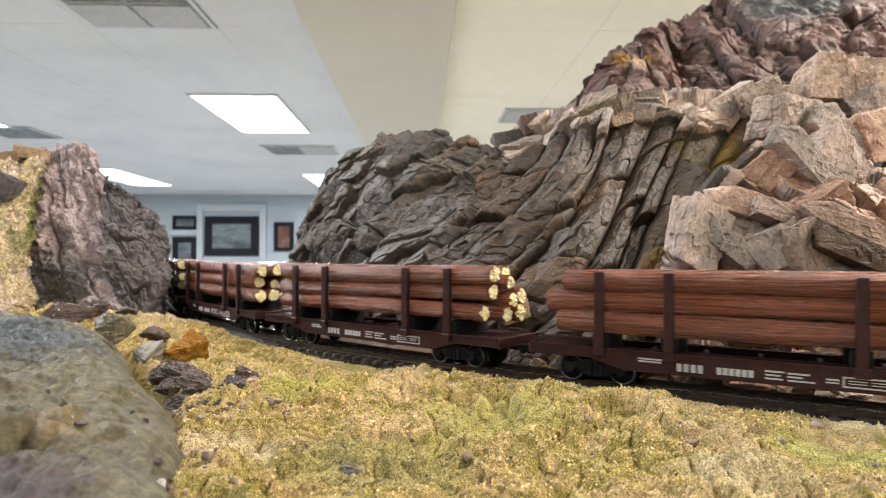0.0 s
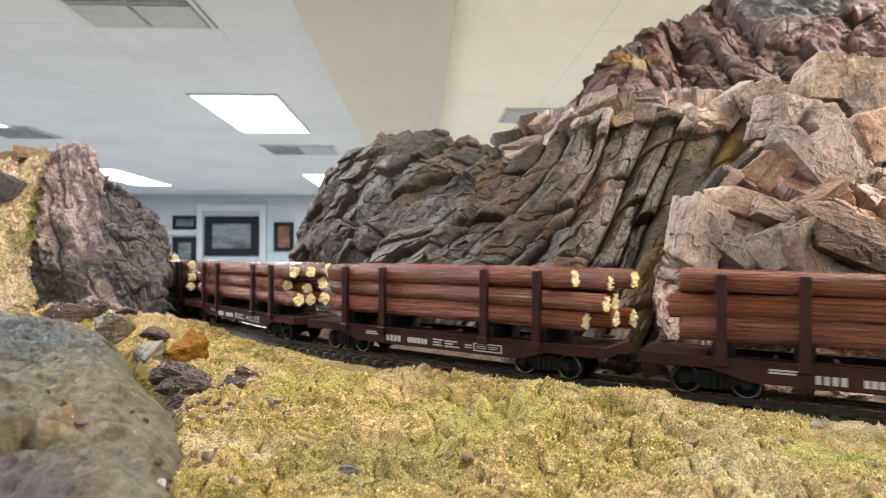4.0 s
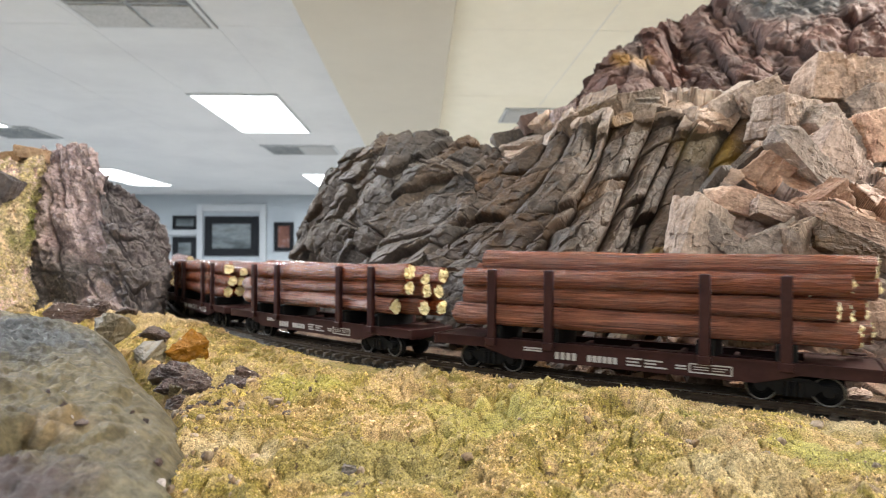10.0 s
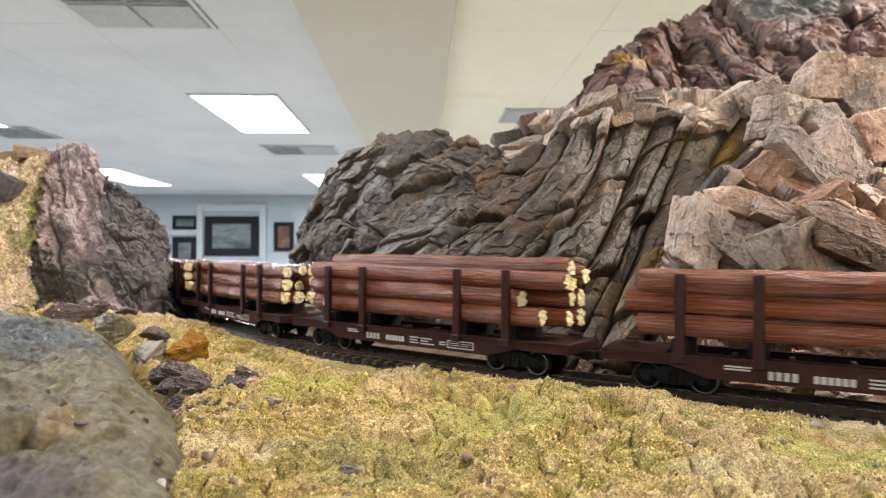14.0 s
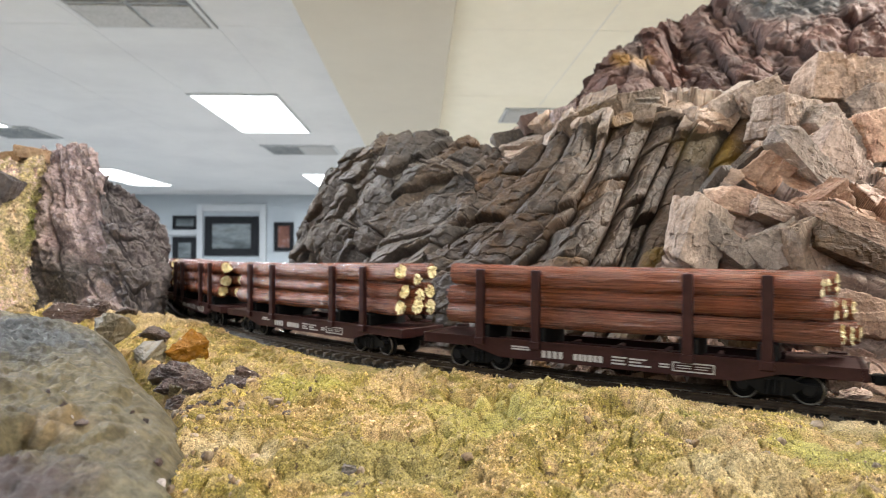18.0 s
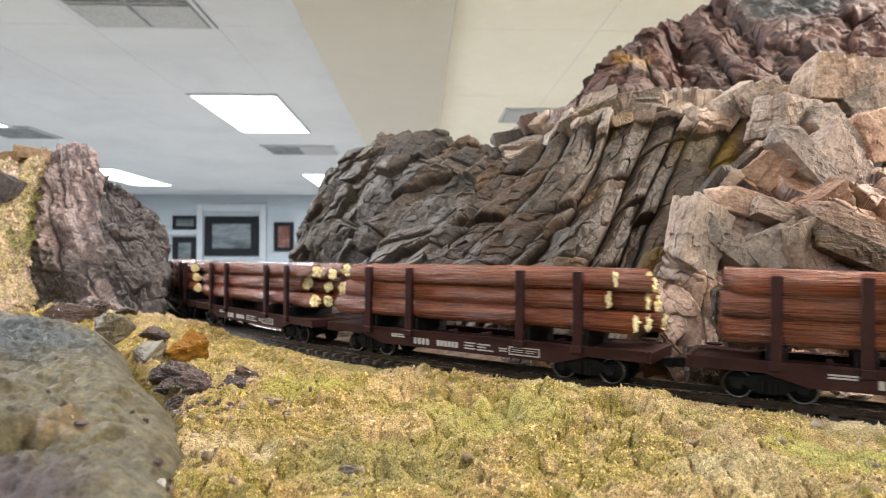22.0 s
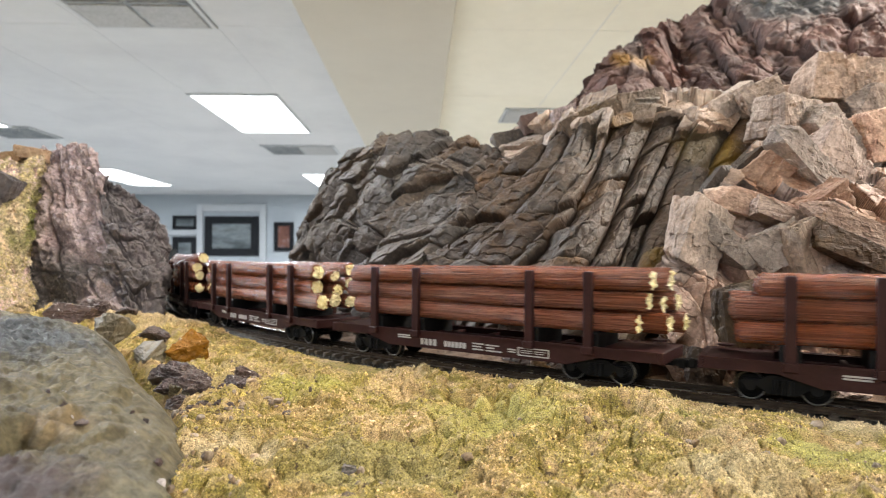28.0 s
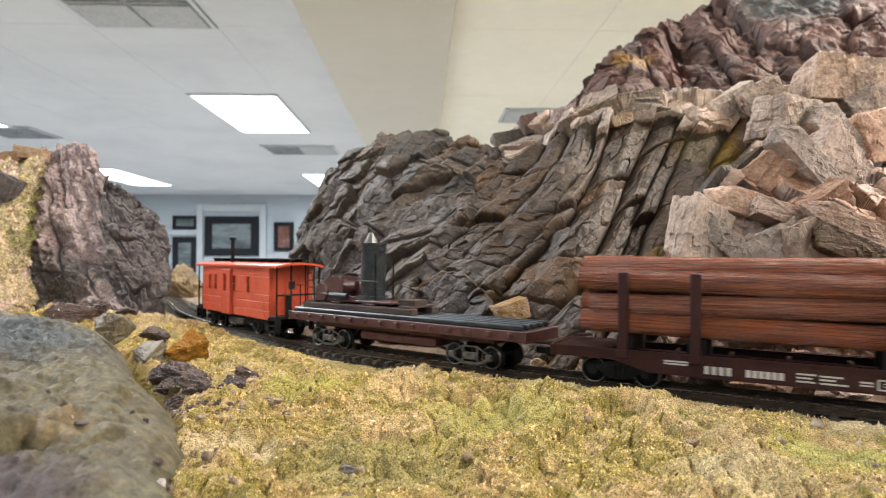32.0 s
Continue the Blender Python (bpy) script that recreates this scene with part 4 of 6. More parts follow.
block(4, ROCK_PALE, (1345, 172, 0.43), (0.016, 0.012, 0.012), (0, -28, 0))
block(6, ROCK_PALE, (1290, 185, 0.445), (0.026, 0.013, 0.011), (0, -30, 10))
block(7, ROCK_PALE, (1130, 188, 0.45), (0.022, 0.014, 0.012), (0, -8, 0))
block(8, ROCK_BROWN, (1050, 212, 0.45), (0.026, 0.014, 0.014), (0, -30, 0))
block(2, ROCK_RED, (938, 220, 0.475), (0.008, 0.008, 0.009), (0, -20, 0))
block(3, ROCK_GREY, (905, 246, 0.485), (0.018, 0.012, 0.007), (0, -10, 0))
block(7, STONE_YELLOW, (1098, 214, 0.437), (0.010, 0.007, 0.005), (0, -12, 0), "yellow-stained stone in the cliff's crest")
block(2, ROCK_LEFT, (998, 202, 0.462), (0.011, 0.008, 0.006), (0, -20, 0), "pinkish stone in the cliff's crest")
# on the outcrop: the peak's slabs, the pale front blocks, the dipping layers
block(1, ROCK_PALE, (1436, 304, 0.328), (0.034, 0.011, 0.0085), (0, 44, 12))
block(4, ROCK_TAN, (1492, 322, 0.345), (0.036, 0.013, 0.017), (0, 46, 15), "brown slab of layered rock behind the outcrop's peak")
block(7, ROCK_TAN, (1452, 362, 0.316), (0.017, 0.010, 0.012), (20, -30, 0))
block(6, ROCK_TAN, (1370, 300, 0.335), (0.018, 0.010, 0.013), (0, -42, -20))
block(2, ROCK_TAN, (1345, 372, 0.314), (0.028, 0.011, 0.0075), (0, 17, 0))
block(8, ROCK_TAN, (1420, 398, 0.300), (0.030, 0.010, 0.006), (0, 22, 0))
block(3, ROCK_PALE, (1232, 418, 0.297), (0.016, 0.010, 0.021), (0, 26, 24), "pale broken block with a white upper edge")
block(0, ROCK_PALE, (1278, 432, 0.298), (0.019, 0.010, 0.009), (0, 40, 0), "pale broken block with a white upper edge")
block(5, ROCK_PALE, (1422, 440, 0.290), (0.012, 0.009, 0.018), (0, -16, 20), "pale broken block with a white upper edge")
block(4, ROCK_PALE, (1368, 440, 0.296), (0.015, 0.009, 0.012), (0, -32, 0))
block(1, ROCK_TAN, (1525, 410, 0.290), (0.032, 0.010, 0.0065), (0, 24, 0))
block(8, ROCK_BROWN, (1530, 452, 0.284), (0.030, 0.010, 0.008), (0, 22, 0))
block(6, ROCK_BROWN, (1300, 318, 0.350), (0.030, 0.010, 0.008), (0, -42, 0), "grey-brown slab leaning on the outcrop")
block(7, ROCK_BROWN, (1250, 350, 0.340), (0.022, 0.010, 0.008), (0, -50, 0), "grey-brown slab leaning on the outcrop")
block(0, ROCK_TAN, (1530, 560, 0.262), (0.017, 0.008, 0.013), (0, 16, 0))
block(4, ROCK_TAN, (1450, 555, 0.266), (0.018, 0.008, 0.012), (0, 24, 0))
block(5, ROCK_TAN, (1390, 530, 0.272), (0.018, 0.008, 0.010), (0, 20, 0))
block(1, ROCK_BROWN, (1310, 560, 0.273), (0.013, 0.008, 0.017), (0, -8, 0))
block(3, ROCK_TAN, (1420, 665, 0.248), (0.006, 0.005, 0.012), (0, 20, 0))
block(2, ROCK_TAN, (1480, 660, 0.244), (0.010, 0.006, 0.009), (0, 10, 0))
block(3, ROCK_BROWN, (1245, 650, 0.268), (0.010, 0.006, 0.010), (0, 10, 0))
# on the left hill
block(0, STONE_HONEY, (55, 272, 0.54), (0.013, 0.010, 0.008), (0, 10, 0), "honey-brown block on the hill's crest")
block(1, STONE_HONEY, (24, 280, 0.54), (0.010, 0.010, 0.007), (0, -10, 0), "honey-brown block on the hill's crest")
block(2, ROCK_LOBE_SHADE, (4, 335, 0.49), (0.012, 0.010, 0.016), (0, 30, 0), "grey block on the hill's crest")
block(3, STONE_YELLOW, (905, 549, 0.340), (0.011, 0.008, 0.0065), (0, -18, 20), "yellow stone at the foot of the cliff")
block(6, STONE_YELLOW, (722, 551, 0.385), (0.007, 0.005, 0.003), (0, 6, 20), "yellow stone at the foot of the cliff")
# the tan bank beyond the hill
stone("far_bank", STONES[2], STONE_BANK, at(322, 520, 0.80), (0.036, 0.03, 0.045), (0, 0, 0), "tan rounded bank beyond the curve of the track")


# ---- ground ----
def track_offset(X, Y):
    """Distance from the track's middle, with a sign: negative on the lens's side."""
    m = (run > -1.0) & (run < 1.3)
    lx, ly, lh = line_x[m][::3], line_y[m][::3], head[m][::3]
    best, sign = np.full(X.shape, 9.0), np.zeros(X.shape)
    for x, y, h in zip(lx, ly, lh):
        d = np.hypot(X - x, Y - y)
        n = (X - x) * math.sin(h) + (Y - y) * math.cos(h)
        near = d < best
        best, sign = np.where(near, d, best), np.where(near, np.sign(n), sign)
    return best * sign


def moss_edge(X):
    return 0.0175 + 0.009 * smoothstep(0.0, -0.03, X) + 0.020 * np.exp(-((X + 0.050) / 0.023) ** 2)


def ground_height(X, Y, off, detail=True):
    """Height of the ground: a raised mat of moss in clods on the lens's side, the bare track bed beside it."""
    P = np.stack([X, Y, X * 0], -1)
    bed = ZC - 0.0521 - 0.0047 + 0.004 * smoothstep(0.2, 0.6, Y)
    edge = moss_edge(X) + 0.0012 * fbm(P * 90, 3, 12)
    mat = smoothstep(edge - 0.001, edge + 0.0025, -off) * (1 - 0.5 * smoothstep(0.083, 0.085, X + 0.001 * fbm(P * 120, 2, 3)))
    inner = 0.4 + 0.6 * smoothstep(edge + 0.004, edge + 0.03, -off)
    lump = 0.0032 * fbm(P * 20, 3, 5) + 0.0024 * fbm(P * 75, 3, 6) - 0.012 * np.clip(fbm(P * 55, 3, 16) - 0.24, 0, 0.4) - 0.0026 * np.exp(-np.abs(fbm(P * 42, 3, 17)) / 0.05) * np.clip(fbm(P * 17, 2, 18) + 0.35, 0, 1)
    wx, wy = X + 0.0022 * fbm(P * 130, 3, 31), Y + 0.0022 * fbm(P * 130 + 7, 3, 32)
    f1, f2, ident, _, _ = cells(wx, wy, 0.0085, 0.0085, 61)
    z0 = ident * 0
    clod = 0.0025 * np.clip(0.75 + fbm(P * 35, 2, 44), 0.1, 1.6) * (0.3 + hashed(ident, z0, z0, 62)) * (1 - np.clip(f1 * 1.35, 0, 1) ** 2) - 0.0019 * np.exp(-np.clip(f2 - f1, 0, 1) / 0.08)
    g1, g2, gid, _, _ = cells(wx + 0.4, wy + 0.7, 0.0032, 0.0032, 71)
    clod = clod + 0.0010 * (0.4 + hashed(gid, gid * 0, gid * 0, 72)) * (1 - np.clip(g1 * 1.35, 0, 1) ** 2)
    lump = inner * (lump + clod * detail)
    z = bed + mat * (0.0033 + 0.0018 * smoothstep(0.0, 0.035, X) - 0.0018 * np.exp(-((X - 0.04) / 0.02) ** 2) + 0.0008 * smoothstep(0.055, 0.075, X) * smoothstep(0.086, 0.083, X) + lump + 0.0009 * np.abs(fbm(P * 420, 3, 7, 0.65)) * detail)
    z = z + 0.013 * np.exp(-((X + 0.27) / 0.10) ** 2 - ((Y - 0.40) / 0.05) ** 2)
    z = z + smoothstep(0.018, 0.05, off) * 0.004 * fbm(P * 40, 4, 9)
    # the bed in which the boulder lies
    z = z - 0.016 * smoothstep(0.98, 0.88, np.hypot((X + 0.12 * np.clip(Y - 0.12, 0, 1) - 0.22 * np.clip(0.17 - Y, 0, 0.09) + 0.190) / 0.129, (Y - 0.135) / 0.185))
    return z


def ground():
    xs = np.unique(np.concatenate([np.arange(-0.17, 0.20, 0.0007), np.arange(-0.24, 0.26, 0.0014), np.arange(-0.62, -0.24, 0.0025), np.arange(0.26, 0.7, 0.006), np.linspace(0.7, 4.3, 40), np.linspace(-4.7, -0.62, 40)]))
    ys = np.unique(np.concatenate([np.arange(0.11, 0.275, 0.0007), np.arange(0.07, 0.30, 0.0014), np.arange(0.30, 0.56, 0.0022), np.arange(-0.3, 0.07, 0.01), np.linspace(0.56, 1.22, 40)]))
    xs, ys = xs[np.concatenate([[True], np.diff(xs) > 3e-4])], ys[np.concatenate([[True], np.diff(ys) > 3e-4])]
    X, Y = np.meshgrid(xs, ys)
    off = track_offset(X, Y)
    Z = ground_height(X, Y, off)
    ob = part("ground", grid_mesh("ground", np.stack([X, Y, Z], -1)), MOSS)
    setting(ob, "crumbly yellow-green moss ground with tan grit")
    ob.data.materials.append(BALLAST)
    ob.data.materials.append(SCREE)
    fo = (off[:-1, :-1] + off[1:, 1:]) / 2
    ob.data.polygons.foreach_set("material_index", ((fo > -0.0185).astype(np.int32) + (fo > 0.0185 + 0.002 * fbm(np.stack([X, Y, X * 0], -1)[:-1, :-1] * 150, 2, 3))).ravel())
    # crumbs of moss, on the flat and on the slope
    rng = np.random.RandomState(4)
    VV, total = [], 0
    tet = np.array([(1, 0, -0.4), (-0.5, 0.87, -0.4), (-0.5, -0.87, -0.4), (0, 0, 0.7)])

    def strew(cx, cy, cz, size):
        k = len(cx)
        V = tet[None] * size[:, None, None] * rng.uniform(0.5, 1.5, (k, 4, 1)) + size[:, None, None] * rng.uniform(-0.6, 0.6, (k, 4, 3))
        VV.append((V + np.stack([cx, cy, cz + size * 0.25], -1)[:, None]).reshape(-1, 3))

    for n, least, most in ((250000, 0.00017, 0.00042), (12000, 0.0003, 0.0008)):
        cx, cy = rng.uniform(-0.34, 0.25, n), 0.075 + 0.40 * rng.uniform(0, 1, n) ** 1.4
        co = track_offset(cx, cy)
        hole = fbm(np.stack([cx, cy, cx * 0], -1) * 55, 3, 16)
        ok = (hole < 0.36) & (co < -moss_edge(cx) - 0.0003) & (np.abs(cx) < cy * 0.85)
        cx, cy, co = cx[ok], cy[ok], co[ok]
        strew(cx, cy, ground_height(cx, cy, co) + 0.0002, (least + most * rng.uniform(0, 1, len(cx)) ** 3) * (0.55 + 2.4 * cy))
    flat = len(VV)
    slope = bpy.data.objects["moss_slope"]
    for ob_ in [slope] + list(slope.children):
        co = np.zeros(len(ob_.data.vertices) * 3, np.float32)
        ob_.data.vertices.foreach_get("co", co)
        co = co.reshape(-1, 3)[rng.uniform(0, 1, len(ob_.data.vertices)) < 0.4]
        co = co[(co[:, 0] > -0.8 * co[:, 1]) & (co[:, 1] < 0.56)] + 0.0006 * rng.randn(1, 3)
        strew(co[:, 0], co[:, 1], co[:, 2], 0.0005 + 0.0011 * rng.uniform(0, 1, len(co)) ** 3)
    for name, rows, m, label in (("moss_crumbs", VV[:flat], CLUMP, "crumbs of yellow and green moss strewn on the ground"), ("slope_crumbs", VV[flat:], CLUMP_PALE, "crumbs of pale dry moss on the hill's flank")):
        V = np.concatenate(rows)
        T = np.array([(0, 1, 3), (1, 2, 3), (2, 0, 3)])[None] + (np.arange(len(V) // 4) * 4)[:, None, None]
        tagged(part(name, array_mesh(name, V, T.reshape(-1, 3)), m), label, "moss", kind="stuff")

    # pebbles bedded in the moss, thickest beside the boulder
    bm = bmesh.new()
    bmesh.ops.create_icosphere(bm, subdivisions=2, radius=1.0)
    pv = np.array([v.co for v in bm.verts])
    pf = np.array([[v.index for v in f.verts] for f in bm.faces])
    bm.free()
    n = 620
    cx = np.concatenate([rng.uniform(-0.10, -0.055, 260), rng.uniform(-0.16, 0.2, n - 260)])
    cy = np.concatenate([rng.uniform(0.12, 0.26, 260), 0.11 + 0.22 * rng.uniform(0, 1, n - 260) ** 1.3])
    co = track_offset(cx, cy)
    ok = (co < -moss_edge(cx) - 0.002) & (np.abs(cx) < cy * 0.8)
    cx, cy, co = cx[ok], cy[ok], co[ok]
    size = (0.0004 + 0.0014 * rng.uniform(0, 1, len(cx)) ** 3) * (0.5 + 2.4 * cy)
    V = pv[None] * rng.uniform(0.78, 1.15, (len(cx), len(pv), 1)) * (size[:, None] * rng.uniform(0.6, 1.3, (len(cx), 3)))[:, None, :]
    V = V + np.stack([cx, cy, ground_height(cx, cy, co) + size * 0.2], -1)[:, None]
    T = pf[None] + (np.arange(len(cx)) * len(pv))[:, None, None]
    tagged(part("pebbles", array_mesh("pebbles", V.reshape(-1, 3), T.reshape(-1, 3)), PEBBLE), "tan and brown pebbles bedded in the moss", "pebbles", kind="stuff")


ground()
setting(part("benchwork", bm_box(-4.75, 4.35, -0.34, 1.25, 1.16, 1.262, 0.004), PLY), "plywood top of the layout table")
for lx in (-4.6, -2.4, -0.2, 2.0, 4.2):
    for ly in (-0.2, 1.1):
        part("table_leg", bm_box(lx - 0.045, lx + 0.045, ly - 0.045, ly + 0.045, 0.0, 1.16, 0.004), PLY, bpy.data.objects["benchwork"])


# ---- track ----
def track():
    base = new("railway_track")
    base.location = on_line(0.2)
    tagged(base, "dark model railway track curving past the moss", "railway track", kind="structure")
    m = (run > -4.0) & (run < 5.0)
    sel = np.where(m)[0][::4]
    for side in (-1, 1):
        prof = [(-0.0015, -0.0027), (0.0015, -0.0027), (0.0015, -0.0022), (0.0005, -0.0018), (0.0005, -0.0009), (0.0008, -0.0006), (0.0008, -0.00005), (-0.0008, -0.00005), (-0.0008, -0.0006), (-0.0005, -0.0009), (-0.0005, -0.0018), (-0.0015, -0.0022)]
        for nm, pf, mt in (("rail", prof, RAIL), ("rail_head", [(-0.00075, -0.00006), (0.00075, -0.00006), (0.0006, 0.0), (-0.0006, 0.0)], RAIL_TOP)):
            pf = np.array(pf)
            o = side * 0.0087 + pf[:, 0]
            X = line_x[sel][:, None] + np.sin(head[sel])[:, None] * o
            Y = line_y[sel][:, None] + np.cos(head[sel])[:, None] * o
            Z = line_z[sel][:, None] + pf[:, 1]
            P = np.stack([X, Y, Z], -1)
            P = np.concatenate([P, P[:, :1]], 1)
            ob = part(nm, grid_mesh(nm, P), mt, base)
            ob.matrix_parent_inverse = Matrix.Translation(-on_line(0.2))
            ob["label"] = "steel rail" if nm == "rail" else "polished head of the rail"
    bm = bmesh.new()
    box(bm, -0.0013, 0.0013, -0.0152, 0.0152, -0.0049, -0.0027, 0.0002)
    for y in (-0.0108, -0.0070, 0.0070, 0.0108):
        box(bm, -0.0006, 0.0006, y - 0.0005, y + 0.0005, -0.0028, -0.0018)
    tie = bpy.data.meshes.new("tie")
    bm.to_mesh(tie)
    bm.free()
    tie.materials.append(TIE)
    rng = random.Random(5)
    far_v, far_f = [], []
    tv = np.array([v.co for v in tie.vertices])
    tf = [tuple(p.vertices) for p in tie.polygons]
    s = -3.9
    while s < 4.9:
        x, y, z = on_line(s)
        h = np.interp(s, run, head)
        mm = Matrix.Translation((x, y, z)) @ Euler((0, 0, -h + rng.uniform(-0.02, 0.02))).to_matrix().to_4x4()
        if -0.35 < s < 0.75:
            ob = part("tie", tie, None, base)
            ob.matrix_parent_inverse = Matrix.Translation(-on_line(0.2))
            ob.matrix_basis = mm
        else:
            k = len(far_v) and sum(len(a) for a in far_v)
            far_v.append(np.array([mm @ Vector(v) for v in tv]))
            far_f += [tuple(i + k for i in f) for f in tf]
        s += 0.0079
    me = mesh_of("ties", np.concatenate(far_v), far_f)
    ob = part("ties_beyond", me, TIE, base)
    ob.matrix_parent_inverse = Matrix.Translation(-on_line(0.2))
    tagged(ob, kind="stuff")
    # ballast grains
    rs = np.random.RandomState(8)
    n = 16000
    s = rs.uniform(-0.35, 0.75, n)
    o = rs.uniform(-0.021, 0.026, n)
    h = np.interp(s, run, head)
    x = np.interp(s, run, line_x) + np.sin(h) * o
    y = np.interp(s, run, line_y) + np.cos(h) * o
    z = np.interp(s, run, line_z) - 0.0048 + rs.uniform(0, 0.0007, n)
    tet = np.array([(1, 0, -0.4), (-0.5, 0.87, -0.4), (-0.5, -0.87, -0.4), (0, 0, 0.9)])
    V = tet[None] * (0.0005 + 0.0005 * rs.uniform(0, 1, (n, 1, 1))) * rs.uniform(0.6, 1.4, (n, 4, 1)) + np.stack([x, y, z], -1)[:, None]
    T = np.array([(0, 1, 3), (1, 2, 3), (2, 0, 3)])[None] + (np.arange(n) * 4)[:, None, None]
    tagged(part("ballast", array_mesh("ballast", V.reshape(-1, 3), T.reshape(-1, 3)), BALLAST), "dark grey ballast grit along the track", "ballast", kind="stuff")


track()


# ---- boulders and stones on the moss ----
def hump(name, cx, cy, rx, ry, hz, z0, material, label, seed, bumps=0.0032, tilt=(0, 0)):
    """A weathered boulder lying half sunk in the ground."""
    nu, nv = 600, 360
    a = np.linspace(0, 2 * np.pi, nu)[None, :] + np.zeros((nv, 1))
    r = np.linspace(0, 1, nv)[:, None] + np.zeros((1, nu))
    wob = 1 + 0.05 * np.sin(2 * a + seed) + 0.05 * np.sin(3 * a + seed * 2.1) + 0.03 * np.sin(7 * a)
    X, Y = cx + rx * r * np.cos(a) * wob, cy + ry * r * np.sin(a) * wob
    X = X - 0.12 * np.clip(Y - 0.12, 0, 1) + 0.22 * np.clip(0.17 - Y, 0, 0.09)
    Z = z0 + (hz + tilt[0] * (X - cx) + tilt[1] * (Y - cy)) * (1 - r ** 14)
    P = np.stack([X, Y, Z], -1)
    k = (1 - r ** 6)
    pit = np.clip(fbm(P * 42, 3, seed + 8) - 0.6, 0, 1)
    d = bumps * fbm(P * 16, 6, seed, 0.5) + bumps * 0.6 * np.abs(fbm(P * 120, 4, seed + 3, 0.6)) - bumps * 6.0 * pit
    ridge = 1 - np.abs(fbm(P * 30 + 3, 4, seed + 12))
    d += bumps * 1.6 * np.clip(ridge - 0.75, 0, 1) * np.clip(-X * 12 - 1.2, 0, 1) + bumps * 0.5 * fbm(P * 60, 3, seed + 15) + bumps * 0.45 * fbm(P * 330, 3, seed + 13)
    P[..., 2] += d * k
    P[..., 0] += 0.8 * bumps * fbm(P * 30 + 9, 4, seed + 5) * k
    return tagged(part(name, grid_mesh(name, P, True), material), label, "boulder")


hump("weathered_boulder", -0.190, 0.135, 0.129, 0.185, 0.0250, ZC - 0.060, ROCK_OLIVE, "smooth grey-olive weathered boulder half sunk in the moss", 4, bumps=0.0034, tilt=(-0.075, 0.060))


def rest(px, py, half):
    """Where the line of sight through (px, py) brings a stone of that half height, in shares of the depth, onto the ground."""
    d = np.arange(0.11, 0.75, 0.0015)
    X, Y, Z = (px - 784) / 1080 * d, d, ZC + (455 - py) / 1080 * d
    low = Z - 0.62 * half / 1080 * d
    g = ground_height(X, Y, track_offset(X, Y), False)
    k = np.argmax(low <= g)
    return X[k], Y[k], Z[k]


STONES.append(stone_mesh(90, pts=34, grit=0.045))
STONES += [stone_mesh(k, pts=10, cuts=5, grit=0.055, fine=0.10) for k in (101, 104, 107, 113)]


def loose(k, material, px, py, hx, hz, turn, label):
    """A stone on the ground: shape, material, place, half size across and up, turn."""
    p = rest(px, py, hz)
    stone("stone", STONES[k], material, p, (hx / 1080 * p[1], (hx + hz) / 2160 * p[1], hz / 1080 * p[1]), turn, label, "loose stones")


loose(8, STONE_GREEN, 200, 592, 44, 52, (10, 0, 40), "upright grey-green stone on the moss")
loose(10, STONE_DARK, 130, 558, 62, 26, (0, 6, 10), "dark glossy lump of rock on the moss")
loose(6, STONE_DARK, 168, 546, 30, 22, (0, -8, 30), "dark stone beside the boulder")
loose(2, STONE_DARK, 225, 553, 24, 12, (0, 4, 60), "small dark stone in the moss")
loose(5, STONE_DARK, 40, 545, 22, 12, (0, 4, 60), "small dark stone in the moss")
loose(2, STONE_DARK, 272, 596, 34, 22, (0, 0, 20), "dark grey stone beside the amber stone")
loose(9, STONE_GREEN, 262, 630, 44, 32, (0, -20, 60), "flat grey-green stone leaning on the boulder")
loose(11, STONE_AMBER, 334, 618, 52, 40, (15, 5, 75), "glossy amber-yellow stone on the moss")
loose(5, STONE_DARK, 318, 662, 42, 30, (0, 12, 0), "dark purple-grey stone with glints")
loose(6, STONE_DARK, 344, 682, 36, 30, (20, 0, 0), "dark purple-grey stone with glints")
loose(1, STONE_GREEN, 312, 693, 17, 18, (20, 0, 80), "grey-green stone among the dark stones")
loose(2, STONE_DARK, 285, 668, 24, 30, (20, 0, 50), "dark stone wedged beside the boulder")
loose(4, STONE_DARK, 322, 712, 32, 20, (0, 0, 50), "dark purple-grey stone with glints")
loose(0, STONE_DARK, 420, 682, 42, 24, (0, -6, 70), "rough dark stone in the moss")
loose(3, STONE_DARK, 438, 664, 30, 22, (0, 16, 20), "rough dark stone in the moss")
loose(6, STONE_DARK, 398, 690, 16, 14, (0, 16, 20), "rough dark stone in the moss")
loose(1, STONE_GREEN, 330, 700, 18, 14, (0, 0, 0), "small grey-green pebble on the moss")
loose(2, STONE_DARK, 392, 716, 26, 11, (0, 0, 20), "small brown pebble on the moss")
loose(3, STONE_DARK, 345, 722, 20, 12, (0, 0, 50), "small brown pebble on the moss")
loose(5, STONE_DARK, 384, 735, 12, 10, (0, 0, 50), "small brown pebble on the moss")
loose(4, STONE_DARK, 512, 735, 16, 13, (0, 0, 10), "small dark pebble with a glint")
loose(5, STONE_DARK, 405, 860, 15, 14, (0, 0, 0), "small brown pebble on the moss")
loose(6, STONE_GREEN, 275, 815, 20, 20, (0, 0, 30), "dark pebble beside the boulder")
loose(3, STONE_GREEN, 322, 845, 16, 14, (0, 0, 30), "grey pebble beside the boulder")
loose(2, STONE_DARK, 300, 690, 30, 24, (10, 0, 15), "dark stone wedged beside the boulder")
loose(5, STONE_DARK, 362, 690, 22, 18, (0, 10, 65), "dark purple-grey stone with glints")
